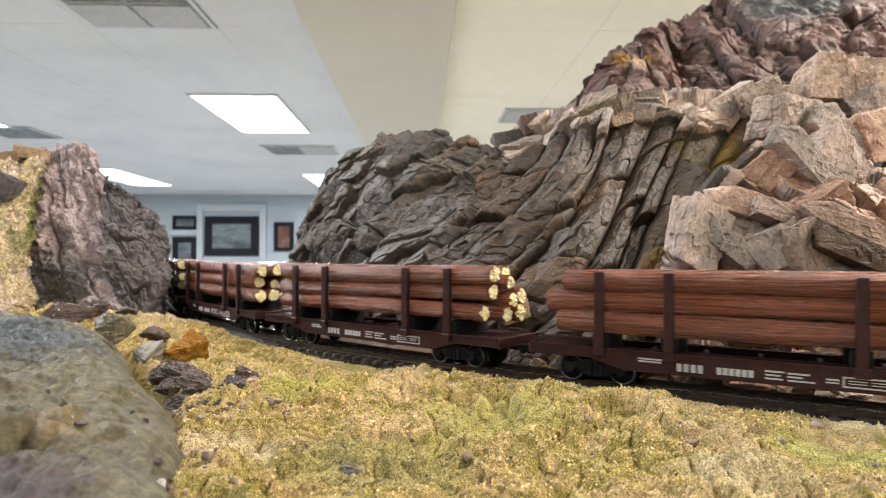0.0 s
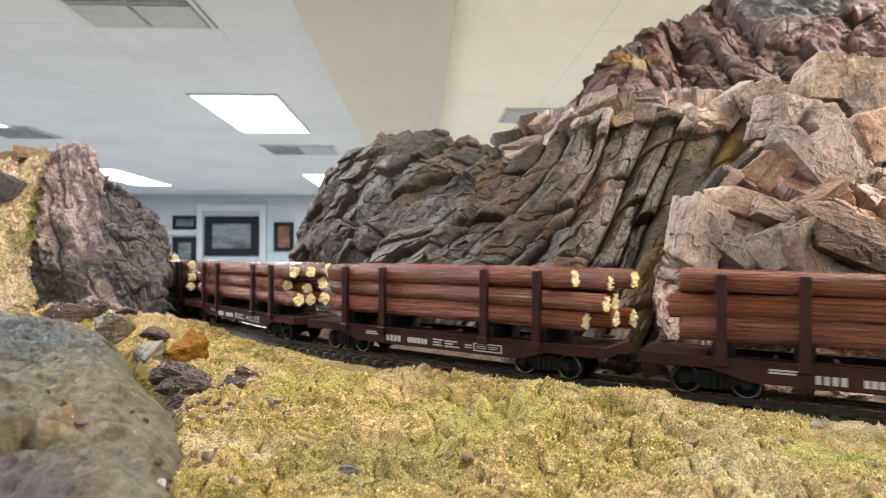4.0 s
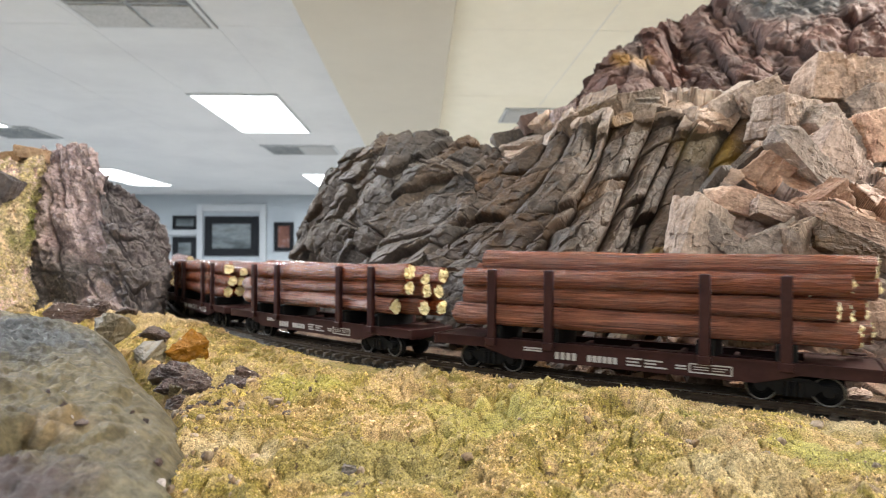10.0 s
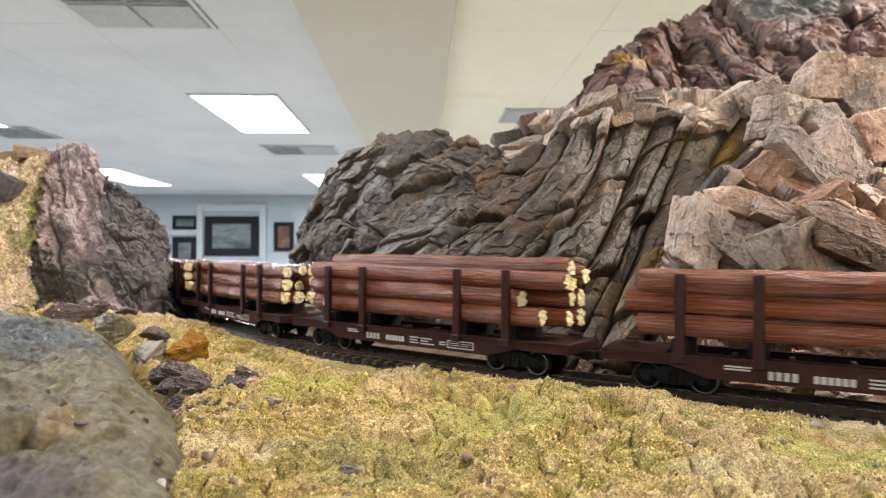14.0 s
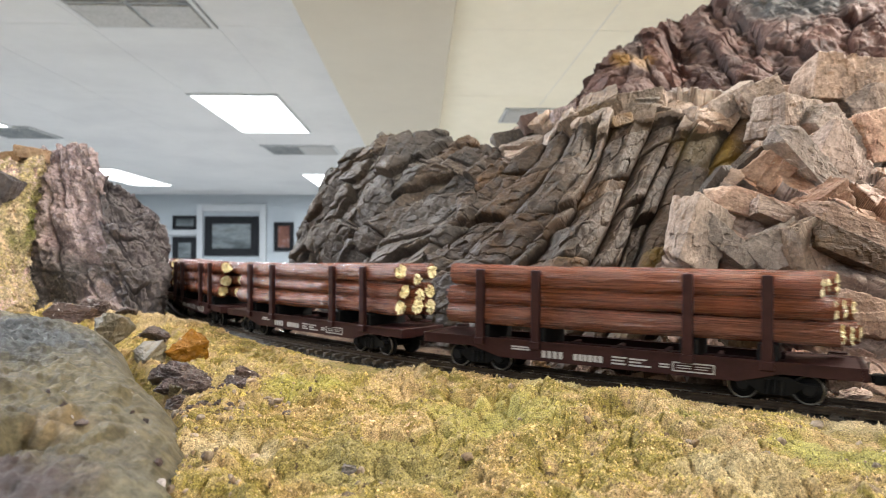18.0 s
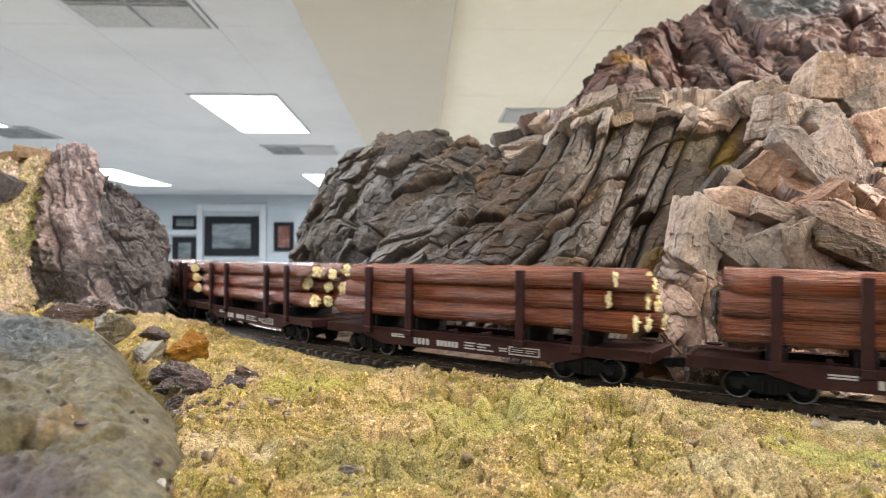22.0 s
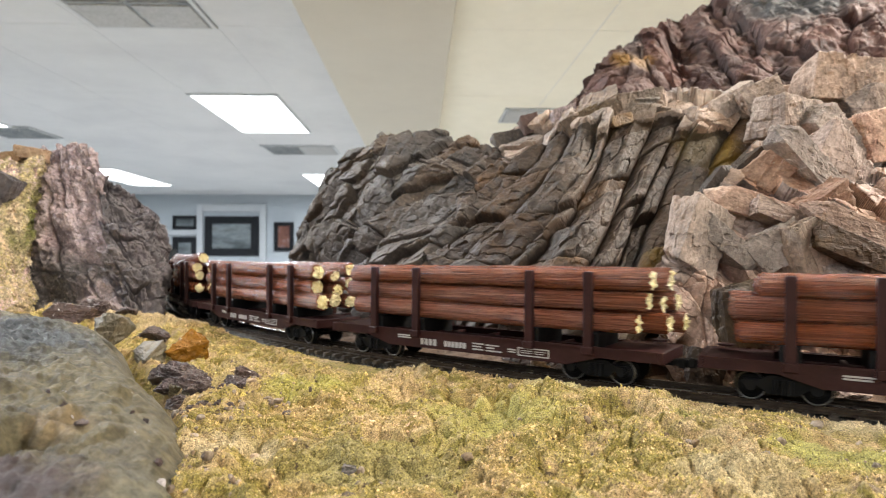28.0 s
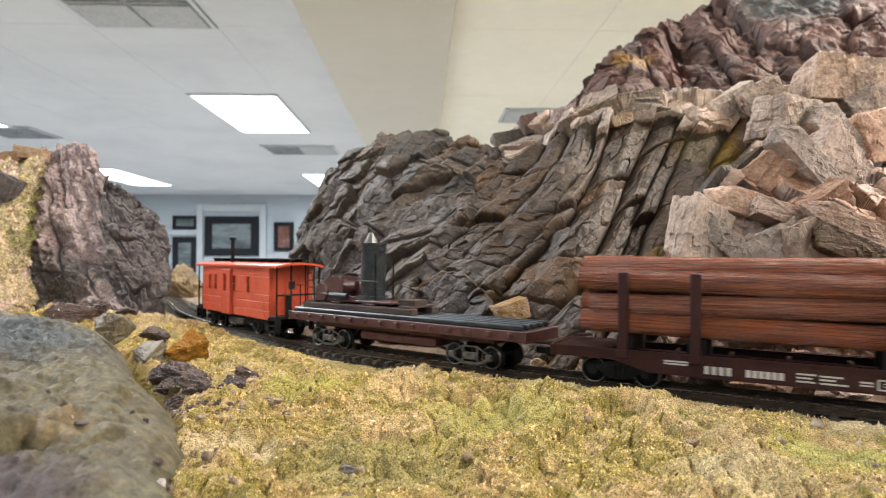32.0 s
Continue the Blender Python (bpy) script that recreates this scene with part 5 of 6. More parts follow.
loose(3, STONE_DARK, 370, 715, 28, 12, (0, 0, 35), "small brown pebble on the moss")
loose(0, ROCK_PALE, 300, 716, 12, 9, (0, 0, 35), "pale pebble at the boulder's foot")
loose(1, ROCK_PALE, 306, 790, 12, 10, (0, 30, 35), "pale pebble at the boulder's foot")
loose(2, ROCK_TAN, 326, 815, 15, 12, (0, 10, 75), "tan pebble at the boulder's foot")
loose(4, ROCK_PALE, 340, 858, 16, 12, (20, 10, 15), "pale pebble at the boulder's foot")
loose(5, STONE_GREEN, 352, 800, 11, 9, (20, 10, 15), "grey pebble at the boulder's foot")
loose(6, ROCK_TAN, 366, 838, 12, 10, (50, 10, 15), "tan pebble at the boulder's foot")
loose(1, ROCK_TAN, 620, 828, 26, 10, (0, 0, 30), "pale tan crumb of stone in the moss")
loose(0, LETTER, 380, 646, 8, 6, (0, 0, 30), "tiny white chip of stone")
loose(1, LETTER, 1141, 782, 6, 4, (0, 0, 30), "tiny white chip of stone")
loose(0, STONE_BANK, 1540, 874, 50, 22, (0, 0, 30), "dark brown clod of earth at the edge")
loose(3, STONE_BANK, 1290, 882, 70, 16, (0, 0, 30), "brown clod of earth at the edge")
loose(6, STONE_YELLOW, 985, 632, 30, 18, (0, 0, 60), "yellow stone beside the track")
loose(4, STONE_YELLOW, 952, 644, 18, 14, (0, 0, 10), "pale yellow pebble beside the track")
loose(1, STONE_YELLOW, 968, 652, 12, 9, (0, 0, 10), "pale yellow pebble beside the track")
loose(1, ROCK_TAN, 1035, 650, 24, 18, (0, 20, 10), "brown stone at the foot of the cliff")
loose(4, ROCK_TAN, 1090, 650, 26, 16, (0, 20, 50), "brown stone at the foot of the cliff")
loose(0, ROCK_PALE, 1425, 672, 20, 34, (0, 50, 10), "pale pointed stone at the foot of the cliff")
loose(2, ROCK_TAN, 1330, 684, 50, 16, (0, 10, 10), "brown stone at the foot of the cliff")
loose(5, ROCK_TAN, 1500, 700, 46, 18, (0, -8, 10), "brown stone at the foot of the cliff")
loose(6, ROCK_TAN, 1240, 674, 30, 16, (0, -8, 10), "brown stone at the foot of the cliff")


# chips added on the boulder, mostly in place of its pits and white glints
BOULDER = bpy.data.objects["weathered_boulder"]
skin = np.zeros(len(BOULDER.data.vertices) * 3, np.float32)
BOULDER.data.vertices.foreach_get("co", skin)
skin = skin.reshape(-1, 3)
share_x, share_z = skin[:, 0] / skin[:, 1], (skin[:, 2] - ZC) / skin[:, 1]
CHIPS = [(150, 742, 15, 7, 0), (118, 716, 6, 11, 0), (134, 738, 5, 3, 1), (262, 742, 8, 5, 0), (292, 850, 12, 9, 1), (286, 815, 13, 11, 0), (240, 728, 6, 4, 0), (92, 690, 6, 5, 0)]
for k, (px, py, hx, hz, white) in enumerate(CHIPS):
    miss = np.hypot(share_x - (px - 784) / 1080, share_z - (455 - py) / 1080)
    near = np.where(miss < miss.min() + 0.004)[0]
    p = skin[near[np.argmin(skin[near, 1])]]
    stone("chip", STONES[k % 7], CHIP_WHITE if white else STONE_DARK, tuple(p), (hx / 1080 * p[1], hx / 1080 * p[1], hz / 1080 * p[1]), (k * 40, k * 25, k * 70),
          "small white chip added on the boulder" if white else "small dark chip added on the boulder", "chips on the boulder")


# ---- the train ----
def bars(rows, y, material, parent, name="lettering"):
    """Plain bars for lettering on the side: x0, x1, z0, z1."""
    for x0, x1, z0, z1 in rows:
        part(name, bm_box(x0, x1, y - 0.00012, y + 0.0001, z0, z1), material, parent)


def truck_meshes():
    """Freight truck: side frame and one wheel, with the middle at 0 and rail top at z 0."""
    bm = bmesh.new()
    prof = [(-0.0135, 0.0068), (-0.0125, 0.0078), (-0.008, 0.0076), (-0.0045, 0.0095), (0.0045, 0.0095), (0.008, 0.0076), (0.0125, 0.0078), (0.0135, 0.0068),
            (0.0125, 0.0052), (0.0085, 0.0056), (0.0050, 0.0030), (-0.0050, 0.0030), (-0.0085, 0.0056), (-0.0125, 0.0052)]
    f = bm.faces.new([bm.verts.new((x, 0, z)) for x, z in prof])
    r = bmesh.ops.extrude_face_region(bm, geom=[f])
    bmesh.ops.translate(bm, vec=(0, 0.0016, 0), verts=[g for g in r["geom"] if isinstance(g, bmesh.types.BMVert)])
    for x in (-0.0105, 0.0105):
        cyl(bm, (x, -0.0012, 0.0056), (x, 0.0006, 0.0056), 0.0019, 0.0016, 12)
    for x in (-0.0022, 0, 0.0022):
        cyl(bm, (x, -0.0004, 0.0030), (x, -0.0004, 0.0082), 0.0009, n=8)
    bmesh.ops.recalc_face_normals(bm, faces=bm.faces[:])
    side = bpy.data.meshes.new("side_frame")
    bm.to_mesh(side)
    bm.free()
    bm = bmesh.new()
    cyl(bm, (0, -0.0012, 0), (0, 0.0010, 0), 0.0052, 0.0050, 28)
    cyl(bm, (0, -0.0016, 0), (0, -0.0012, 0), 0.0022, 0.0026, 16)
    cyl(bm, (0, 0.0010, 0), (0, 0.0016, 0), 0.0058, 0.0058, 28)
    wheel = bpy.data.meshes.new("wheel")
    bm.to_mesh(wheel)
    bm.free()
    bm = bmesh.new()
    n = 28
    ring = []
    for k in range(n):
        c, s_ = math.cos(2 * math.pi * k / n), math.sin(2 * math.pi * k / n)
        ring.append([bm.verts.new((r_ * c, y, r_ * s_)) for r_, y in ((0.0046, -0.0014), (0.0053, -0.0014), (0.0053, -0.0009), (0.0046, -0.0009))])
    for k in range(n):
        a, b = ring[k], ring[(k + 1) % n]
        for i in range(4):
            bm.faces.new((a[i], a[(i + 1) % 4], b[(i + 1) % 4], b[i]))
    bmesh.ops.recalc_face_normals(bm, faces=bm.faces[:])
    tread = bpy.data.meshes.new("tread")
    bm.to_mesh(tread)
    bm.free()
    for me in (wheel, tread):
        me.shade_smooth()
    side.materials.append(BLACK)
    wheel.materials.append(BLACK)
    tread.materials.append(WHEEL_RIM)
    return side, wheel, tread


SIDE, WHEEL, TREAD = truck_meshes()


def truck(car, x, side=None, wheelbase=0.0105):
    tr = part("truck", bm_box(-0.0016, 0.0016, -0.0095, 0.0095, 0.0055, 0.0098, 0.0004), BLACK, car)
    tr.location = (x, 0, 0)
    for s in (-1, 1):
        sf = part("side_frame", side or SIDE, None, tr)
        sf.location, sf.rotation_euler = (0, s * 0.0118, 0), (0, 0, 0 if s < 0 else math.pi)
    for dx in (-wheelbase, wheelbase):
        for s in (-1, 1):
            w = part("wheel", WHEEL, None, tr)
            w.location, w.rotation_euler = (dx, s * 0.0088, 0.0052), (0, 0, 0 if s < 0 else math.pi)
            w2 = part("tread", TREAD, None, tr, "bright metal wheel tread")
            w2.location, w2.rotation_euler = (dx, s * 0.0088, 0.0052), (0, 0, 0 if s < 0 else math.pi)
        part("axle", bm_cyl((dx, -0.008, 0.0052), (dx, 0.008, 0.0052), 0.0011, n=8), BLACK, tr)
    return tr


def coupler(car, x, sign):
    bm = bmesh.new()
    box(bm, min(x, x + sign * 0.0075), max(x, x + sign * 0.0075), -0.0012, 0.0012, 0.0085, 0.0112, 0.0003)
    box(bm, min(x + sign * 0.006, x + sign * 0.0095), max(x + sign * 0.006, x + sign * 0.0095), -0.0028, 0.0012, 0.0080, 0.0118, 0.0005)
    part("coupler", bm, BLACK, car)


def log_mesh(seed):
    """A log 1 long and 1 across, ribbed with bark and slightly bent."""
    nu, nv = 60, 60
    a = np.linspace(0, 2 * np.pi, nu + 1)[None, :-1] + np.zeros((nv, 1))
    x = np.linspace(-0.5, 0.5, nv)[:, None] + np.zeros((1, nu))
    Pn = np.stack([x * 5, np.cos(a) * 1.6, np.sin(a) * 1.6], -1)
    rib = np.abs(vnoise(np.stack([x * 16 + 3 * vnoise(Pn, seed), np.cos(a) * 7.5, np.sin(a) * 7.5], -1), seed + 2))
    r = 0.5 * (1 - 0.10 * x) * (1 + 0.07 * fbm(Pn * 0.8, 2, seed + 5) - 0.19 * rib + 0.06)
    bend = 0.05 * np.sin(x * 4 + seed)
    P = np.stack([x, r * np.cos(a) + bend, r * np.sin(a) + 0.6 * bend * math.cos(seed)], -1)
    idx = np.arange(nv * nu).reshape(nv, nu)
    nxt = np.roll(idx, -1, axis=1)
    Q = np.stack([idx[:-1], nxt[:-1], nxt[1:], idx[1:]], -1).reshape(-1, 4)
    return array_mesh("log", P.reshape(-1, 3), Q[:, ::-1], True), P[-1], P[0]


def end_mesh(ring, out):
    """The sawn end: a chipped disc that stands a little proud."""
    c = ring.mean(0)
    rows = []
    rng = np.random.RandomState(int(abs(ring[0, 1]) * 1e6) % 9999)
    for k, (f, e) in enumerate(((1.0, -0.004), (0.86, 0.004), (0.6, 0.008), (0.25, 0.006)) if out > 0 else ((0.97, -0.002), (0.86, 0.001), (0.6, 0.002), (0.25, 0.001))):
        p = c + (ring - c) * f * (1 + 0.09 * np.repeat(rng.randn(len(ring) // 4, 1), 4, 0) * (k == 1))
        p[:, 0] = ring[:, 0] + out * (e + 0.005 * np.repeat(rng.randn(len(ring) // 4), 4) * (k > 0)) * 0.6
        rows.append(p)
    n = len(ring)
    V = np.concatenate(rows + [c[None] + [[out * 0.004, 0, 0]]])
    F = []
    for k in range(3):
        for i in range(n):
            q = (k * n + i, k * n + (i + 1) % n, (k + 1) * n + (i + 1) % n, (k + 1) * n + i)
            F.append(q if out > 0 else q[::-1])
    for i in range(n):
        q = (3 * n + i, 3 * n + (i + 1) % n, 4 * n)
        F.append(q if out > 0 else q[::-1])
    me = mesh_of("cut_end", V, F)
    me.polygons.foreach_set("material_index", np.array([1] * n + [0] * (len(F) - n), np.int32))
    return me


LOGS = []
for k in range(6):
    me, hi, lo = log_mesh(k * 7 + 1)
    me.materials.append(BARK)
    e1, e0 = end_mesh(hi, 1), end_mesh(lo, -1)
    e1.materials.append(CUT)
    e0.materials.append(BARK)
    for e in (e1, e0):
        e.materials.append(BARK)
    LOGS.append((me, e1, e0))

SILL_X = [-0.086, -0.062, -0.048, 0.048, 0.062, 0.086]
SILL_Z = [0.0108, 0.0108, 0.0068, 0.0068, 0.0108, 0.0108]


def log_car(loads):
    """A stake-sided log flat car. loads: for each log, row from the lens's side, layer, front end, rear end."""
    car = new("log_car")
    # side sills with a deeper belly
    for s in (-1, 1):
        bm = bmesh.new()
        y0, y1 = s * 0.0148, s * 0.0130
        v = [[bm.verts.new((x, y, z)) for x, z in zip(SILL_X, zz)] for y in (y0, y1) for zz in (SILL_Z, [0.0150] * 6)]
        for i in range(5):
            bm.faces.new((v[0][i], v[0][i + 1], v[1][i + 1], v[1][i]))
            bm.faces.new((v[2][i], v[3][i], v[3][i + 1], v[2][i + 1]))
            bm.faces.new((v[1][i], v[1][i + 1], v[3][i + 1], v[3][i]))
            bm.faces.new((v[0][i], v[2][i], v[2][i + 1], v[0][i + 1]))
        for i in (0, 5):
            bm.faces.new((v[0][i], v[1][i], v[3][i], v[2][i]))
        bmesh.ops.recalc_face_normals(bm, faces=bm.faces[:])
        box(bm, -0.086, 0.086, min(y0, y0 + s * 0.0006), max(y0, y0 + s * 0.0006), 0.0144, 0.0152)
        part("side_sill", bm, CAR_PAINT, car)
    for s in (-1, 1):
        part("deck", bm_box(min(s * 0.0860, s * 0.0630), max(s * 0.0860, s * 0.0630), -0.0129, 0.0129, 0.0138, 0.0149, 0.0002), CAR_PAINT, car)
    bm = bmesh.new()
    box(bm, -0.080, 0.080, -0.0028, 0.0028, 0.0085, 0.0137, 0.0004)
    for x in (-0.04, -0.02, 0, 0.02, 0.04):
        box(bm, x - 0.0008, x + 0.0008, -0.0128, 0.0128, 0.0105, 0.0137)
    part("centre_sill", bm, CAR_PAINT, car)
    for s in (-1, 1):
        part("end_beam", bm_box(min(s * 0.0861, s * 0.0880), max(s * 0.0861, s * 0.0880), -0.0150, 0.0150, 0.0105, 0.0152, 0.0003), CAR_PAINT, car)
        coupler(car, s * 0.0838, s)
        part("brake_wheel", bm_cyl((s * 0.080, 0.0095, 0.0165), (s * 0.080, 0.0095, 0.0172), 0.0032, n=16), CAR_PAINT, car)
    for x in (-0.0577, -0.0309, 0.0309, 0.0577):
        part("bunk", bm_box(x - 0.0034, x + 0.0034, -0.0128, 0.0128, 0.0120, 0.0207, 0.0005), BLACK, car)
    for x in (-0.0577, -0.0309, 0.0309, 0.0577):
        for s in (-1, 1):
            bm = bmesh.new()
            ya, yb = s * 0.0137, s * 0.0162
            box(bm, x - 0.0019, x + 0.0019, min(ya, yb), max(ya, yb), 0.0138, 0.0458, 0.0003)
            box(bm, x - 0.0024, x + 0.0024, min(ya, s * 0.0168), max(ya, s * 0.0168), 0.0118, 0.0150, 0.0003)
            part("stake", bm, CAR_PAINT, car)
    # stencils on both sides: plain bars
    for s in (-1, 1):
        y = s * 0.0149
        rows = [(-0.0440, -0.0345, 0.0130, 0.0136), (-0.0440, -0.0355, 0.0120, 0.0126)]
        rows += [(-0.0297 + k * 0.0025, -0.0280 + k * 0.0025, 0.0096, 0.0126) for k in range(4)]
        rows += [(-0.0157 + k * 0.0021, -0.0141 + k * 0.0021, 0.0098, 0.0124) for k in range(6)]
        rows += [(0.0002, 0.0062, 0.0124, 0.0130), (0.0002, 0.0050, 0.0111, 0.0117), (0.0002, 0.0058, 0.0098, 0.0104),
                 (0.0072, 0.0140, 0.0122, 0.0128), (0.0072, 0.0118, 0.0110, 0.0116), (0.0072, 0.0155, 0.0097, 0.0103),
                 (0.0187, 0.0225, 0.0114, 0.0120), (0.0187, 0.0225, 0.0104, 0.0109)]
        rows += [(0.0236, 0.0386, 0.0126, 0.0131), (0.0236, 0.0386, 0.0094, 0.0099), (0.0236, 0.0241, 0.0099, 0.0126), (0.0381, 0.0386, 0.0099, 0.0126),
                 (0.0252, 0.0305, 0.0116, 0.0119), (0.0252, 0.0305, 0.0107, 0.0110), (0.0318, 0.0370, 0.0116, 0.0119), (0.0318, 0.0360, 0.0107, 0.0110)]
        rows = [(x0 + 0.0018, x1 + 0.0018, z0 - 0.0012, z1 - 0.0012) for x0, x1, z0, z1 in rows]
        bars(rows, y, LETTER, car)
    for x in (-0.0600, 0.0600):
        truck(car, x)
    # the load
    for n, (row, layer, front, rear) in enumerate(loads):
        me, e1, e0 = LOGS[(n * 5 + int(front * 1e5)) % 6]
        dia = 0.0087 + 0.0006 * math.sin(n * 2.3 + front * 900)
        y = (row - 1) * 0.0089 + (0.0007 * math.sin(n * 1.7) if layer < 2 else 0)
        z = 0.0208 + 0.0044 + layer * 0.0086 + 0.0003 * math.sin(n * 3.1)
        if row == 1 and layer in (1, 2):
            z -= 0.0014 + 0.0012 * math.sin(n * 1.3 + front * 700)
            y += 0.0006 * math.sin(n * 5.1)
            dia *= 0.90
        lg = part("log", me, None, car)
        turn = (n * 77 + int(front * 3e4)) % 360
        lg.matrix_basis = pose((front + rear) / 2, y, z, turn, 0.7 * math.sin(n * 2.7 + front * 1300) * (layer > 0), 0.6 * math.sin(n * 4.3 + front * 500)) @ Matrix.Diagonal((front - rear, dia, dia, 1))
        for e in (e1, e0):
            part("cut_end", e, None, lg, "pale yellow sawn end" if e is e1 else "dull brown sawn end")
    return car


TRAIN = []


def add_log_car(k, near, mid, far, extra=None, rears=(75, 76, 74)):
    """The k-th log car. near, mid, far: front ends of the logs of each row in mm from the car's middle, bottom layer first;
    extra: row, layer, front and rear of a log lying on top; rears: rear ends by layer."""
    rng = random.Random(k * 13 + 5)
    loads = []
    for row, fronts in enumerate((near, mid, far)):
        for layer, f in enumerate(fronts):
            if f:
                loads.append((row, layer, f / 1000, -(rears[layer] + rng.uniform(-4, 3)) / 1000))
    if extra:
        loads.append((extra[0], extra[1], extra[2] / 1000, extra[3] / 1000))
    car = log_car(loads)
    tagged(car, "dark red stake-sided model flat car loaded with brown logs", "log car", "log cars of the train")
    TRAIN.append((car, FIRST + k * PITCH, 0.064))


add_log_car(-1, (80, 78, 82), (82, 84, 80), (84, 80, 84), rears=(78, 78, 77))
add_log_car(0, (75, 79, 81), (82, 84, 83), (84, 84, 74))
add_log_car(1, (84, 78, 84), (84, 80, 86), (82, 84, 85))
add_log_car(2, (77, 86, 72), (87, 86, 84), (91, 83, 92))
add_log_car(3, (84, 66, 75), (82, 76, 81), (84, 80, 85))
add_log_car(4, (75, 71, 76), (77, 78, 0), (83, 84, 0))
add_log_car(5, (79, 73, 77), (80, 77, 64), (84, 82, 86), extra=(0.5, 2.75, 84, -66))
add_log_car(6, (70, 79, 81), (83, 82, 82), (86, 84, 86))
add_log_car(7, (76, 81, 75), (76, 77, 83), (78, 84, 80))
add_log_car(8, (73, 62, 84), (81, 81, 82), (83, 82, 84), extra=(1.4, 2.6, 80, -70))
add_log_car(9, (80, 82, 84), (84, 80, 85), (84, 86, 82))
add_log_car(10, (80, 78, 74), (83, 81, 76), (86, 84, 79))
add_log_car(11, (79, 81, 81), (84, 84, 83), (85, 84, 84), rears=(76, 74, 76))
add_log_car(12, (72, 76, 82), (81, 82, 86), (84, 87, 86))
add_log_car(13, (79, 68, 71), (82, 81, 84), (86, 83, 80), rears=(80, 77, 77))
add_log_car(14, (79, 69, 83), (81, 79, 84), (84, 83, 85), rears=(76, 78, 79))
add_log_car(15, (82, 73, 70), (80, 76, 77), (81, 82, 78), rears=(80, 80, 80))
add_log_car(16, (82, 80, 78), (84, 82, 82), (82, 84, 84), rears=(77, 78, 71))
add_log_car(17, (76, 80, 82), (86, 83, 86), (90, 87, 84), rears=(74, 77, 77))
add_log_car(18, (86, 77, 80), (84, 84, 82), (86, 86, 84))
add_log_car(19, (81, 79, 79), (91, 82, 84), (84, 86, 85), extra=(0.4, 2.65, 82, -76), rears=(74, 76, 76))


def archbar_side():
    """Open arch-bar truck frame."""
    bm = bmesh.new()
    for a, b in (((-0.0125, 0.0052), (-0.004, 0.0098)), ((-0.004, 0.0098), (0.004, 0.0098)), ((0.004, 0.0098), (0.0125, 0.0052)),
                 ((-0.0125, 0.0052), (-0.004, 0.0022)), ((-0.004, 0.0022), (0.004, 0.0022)), ((0.004, 0.0022), (0.0125, 0.0052)),
                 ((-0.0125, 0.0046), (-0.0040, 0.0016)), ((-0.0040, 0.0016), (0.0040, 0.0016)), ((0.0040, 0.0016), (0.0125, 0.0046)), ((-0.004, 0.002), (-0.004, 0.0098)), ((0.004, 0.002), (0.004, 0.0098))):
        cyl(bm, (a[0], 0, a[1]), (b[0], 0, b[1]), 0.00045, n=6)
    box(bm, -0.0035, 0.0035, -0.0008, 0.0012, 0.0038, 0.0070, 0.0003)
    for x in (-0.0105, 0.0105):
        box(bm, x - 0.0016, x + 0.0016, -0.0012, 0.0012, 0.0038, 0.0068, 0.0004)
    me = bpy.data.meshes.new("side_frame")
    bm.to_mesh(me)
    bm.free()
    me.materials.append(STEEL)
    return me


def flat_car():
    car = new("flat_car")
    H = 0.0785
    for s in (-1, 1):
        y0, y1 = min(s * 0.0135, s * 0.0150), max(s * 0.0135, s * 0.0150)
        part("side_sill", bm_box(-H, H, y0, y1, 0.0142, 0.0190, 0.0003), RUST, car)
        for k in range(14):
            x = -H + 0.006 + k * (2 * H - 0.012) / 13
            part("stake_pocket", bm_box(x - 0.0010, x + 0.0010, min(s * 0.0150, s * 0.0162), max(s * 0.0150, s * 0.0162), 0.0158, 0.0180, 0.0003), RUST, car)
        part("truss_rod", bm_cyl((-0.035, s * 0.006, 0.0135), (0.0, s * 0.006, 0.0085), 0.0005, n=6), BLACK, car)
        part("truss_rod", bm_cyl((0.0, s * 0.006, 0.0085), (0.035, s * 0.006, 0.0135), 0.0005, n=6), BLACK, car)
        part("end_beam", bm_box(min(s * H, s * (H + 0.002)), max(s * H, s * (H + 0.002)), -0.0150, 0.0150, 0.0138, 0.0190, 0.0003), RUST, car)
        coupler(car, s * (H - 0.001), s)
    for k in range(30):
        x = -H + (k + 0.5) * 2 * H / 30
        part("deck_board", bm_box(x - H / 30 + 0.0001, x + H / 30 - 0.0001, -0.0134, 0.0134, 0.0176, 0.0189, 0.0001), SKID, car)
    part("centre_sill", bm_box(-0.06, 0.06, -0.008, 0.008, 0.0110, 0.0175, 0.0006), RUST, car)
    part("queen_post_beam", bm_box(-0.026, 0.026, -0.0095, 0.0095, 0.0066, 0.0109, 0.0006), RUST, car)
    # bundle of black rails lying along the deck
    for k in range(9):
        y = -0.0122 + k * 0.0030
        part("rail_load", bm_box(-H + 0.001 + 0.0007 * (k % 3), H - 0.0015 - 0.001 * (k % 2), y - 0.0011, y + 0.0011, 0.0190, 0.0214 + 0.0004 * (k % 2), 0.0005), BOILER, car)
    for x in (-0.049, 0.049):
        truck(car, x, ARCHBAR)
    return car


ARCHBAR = archbar_side()


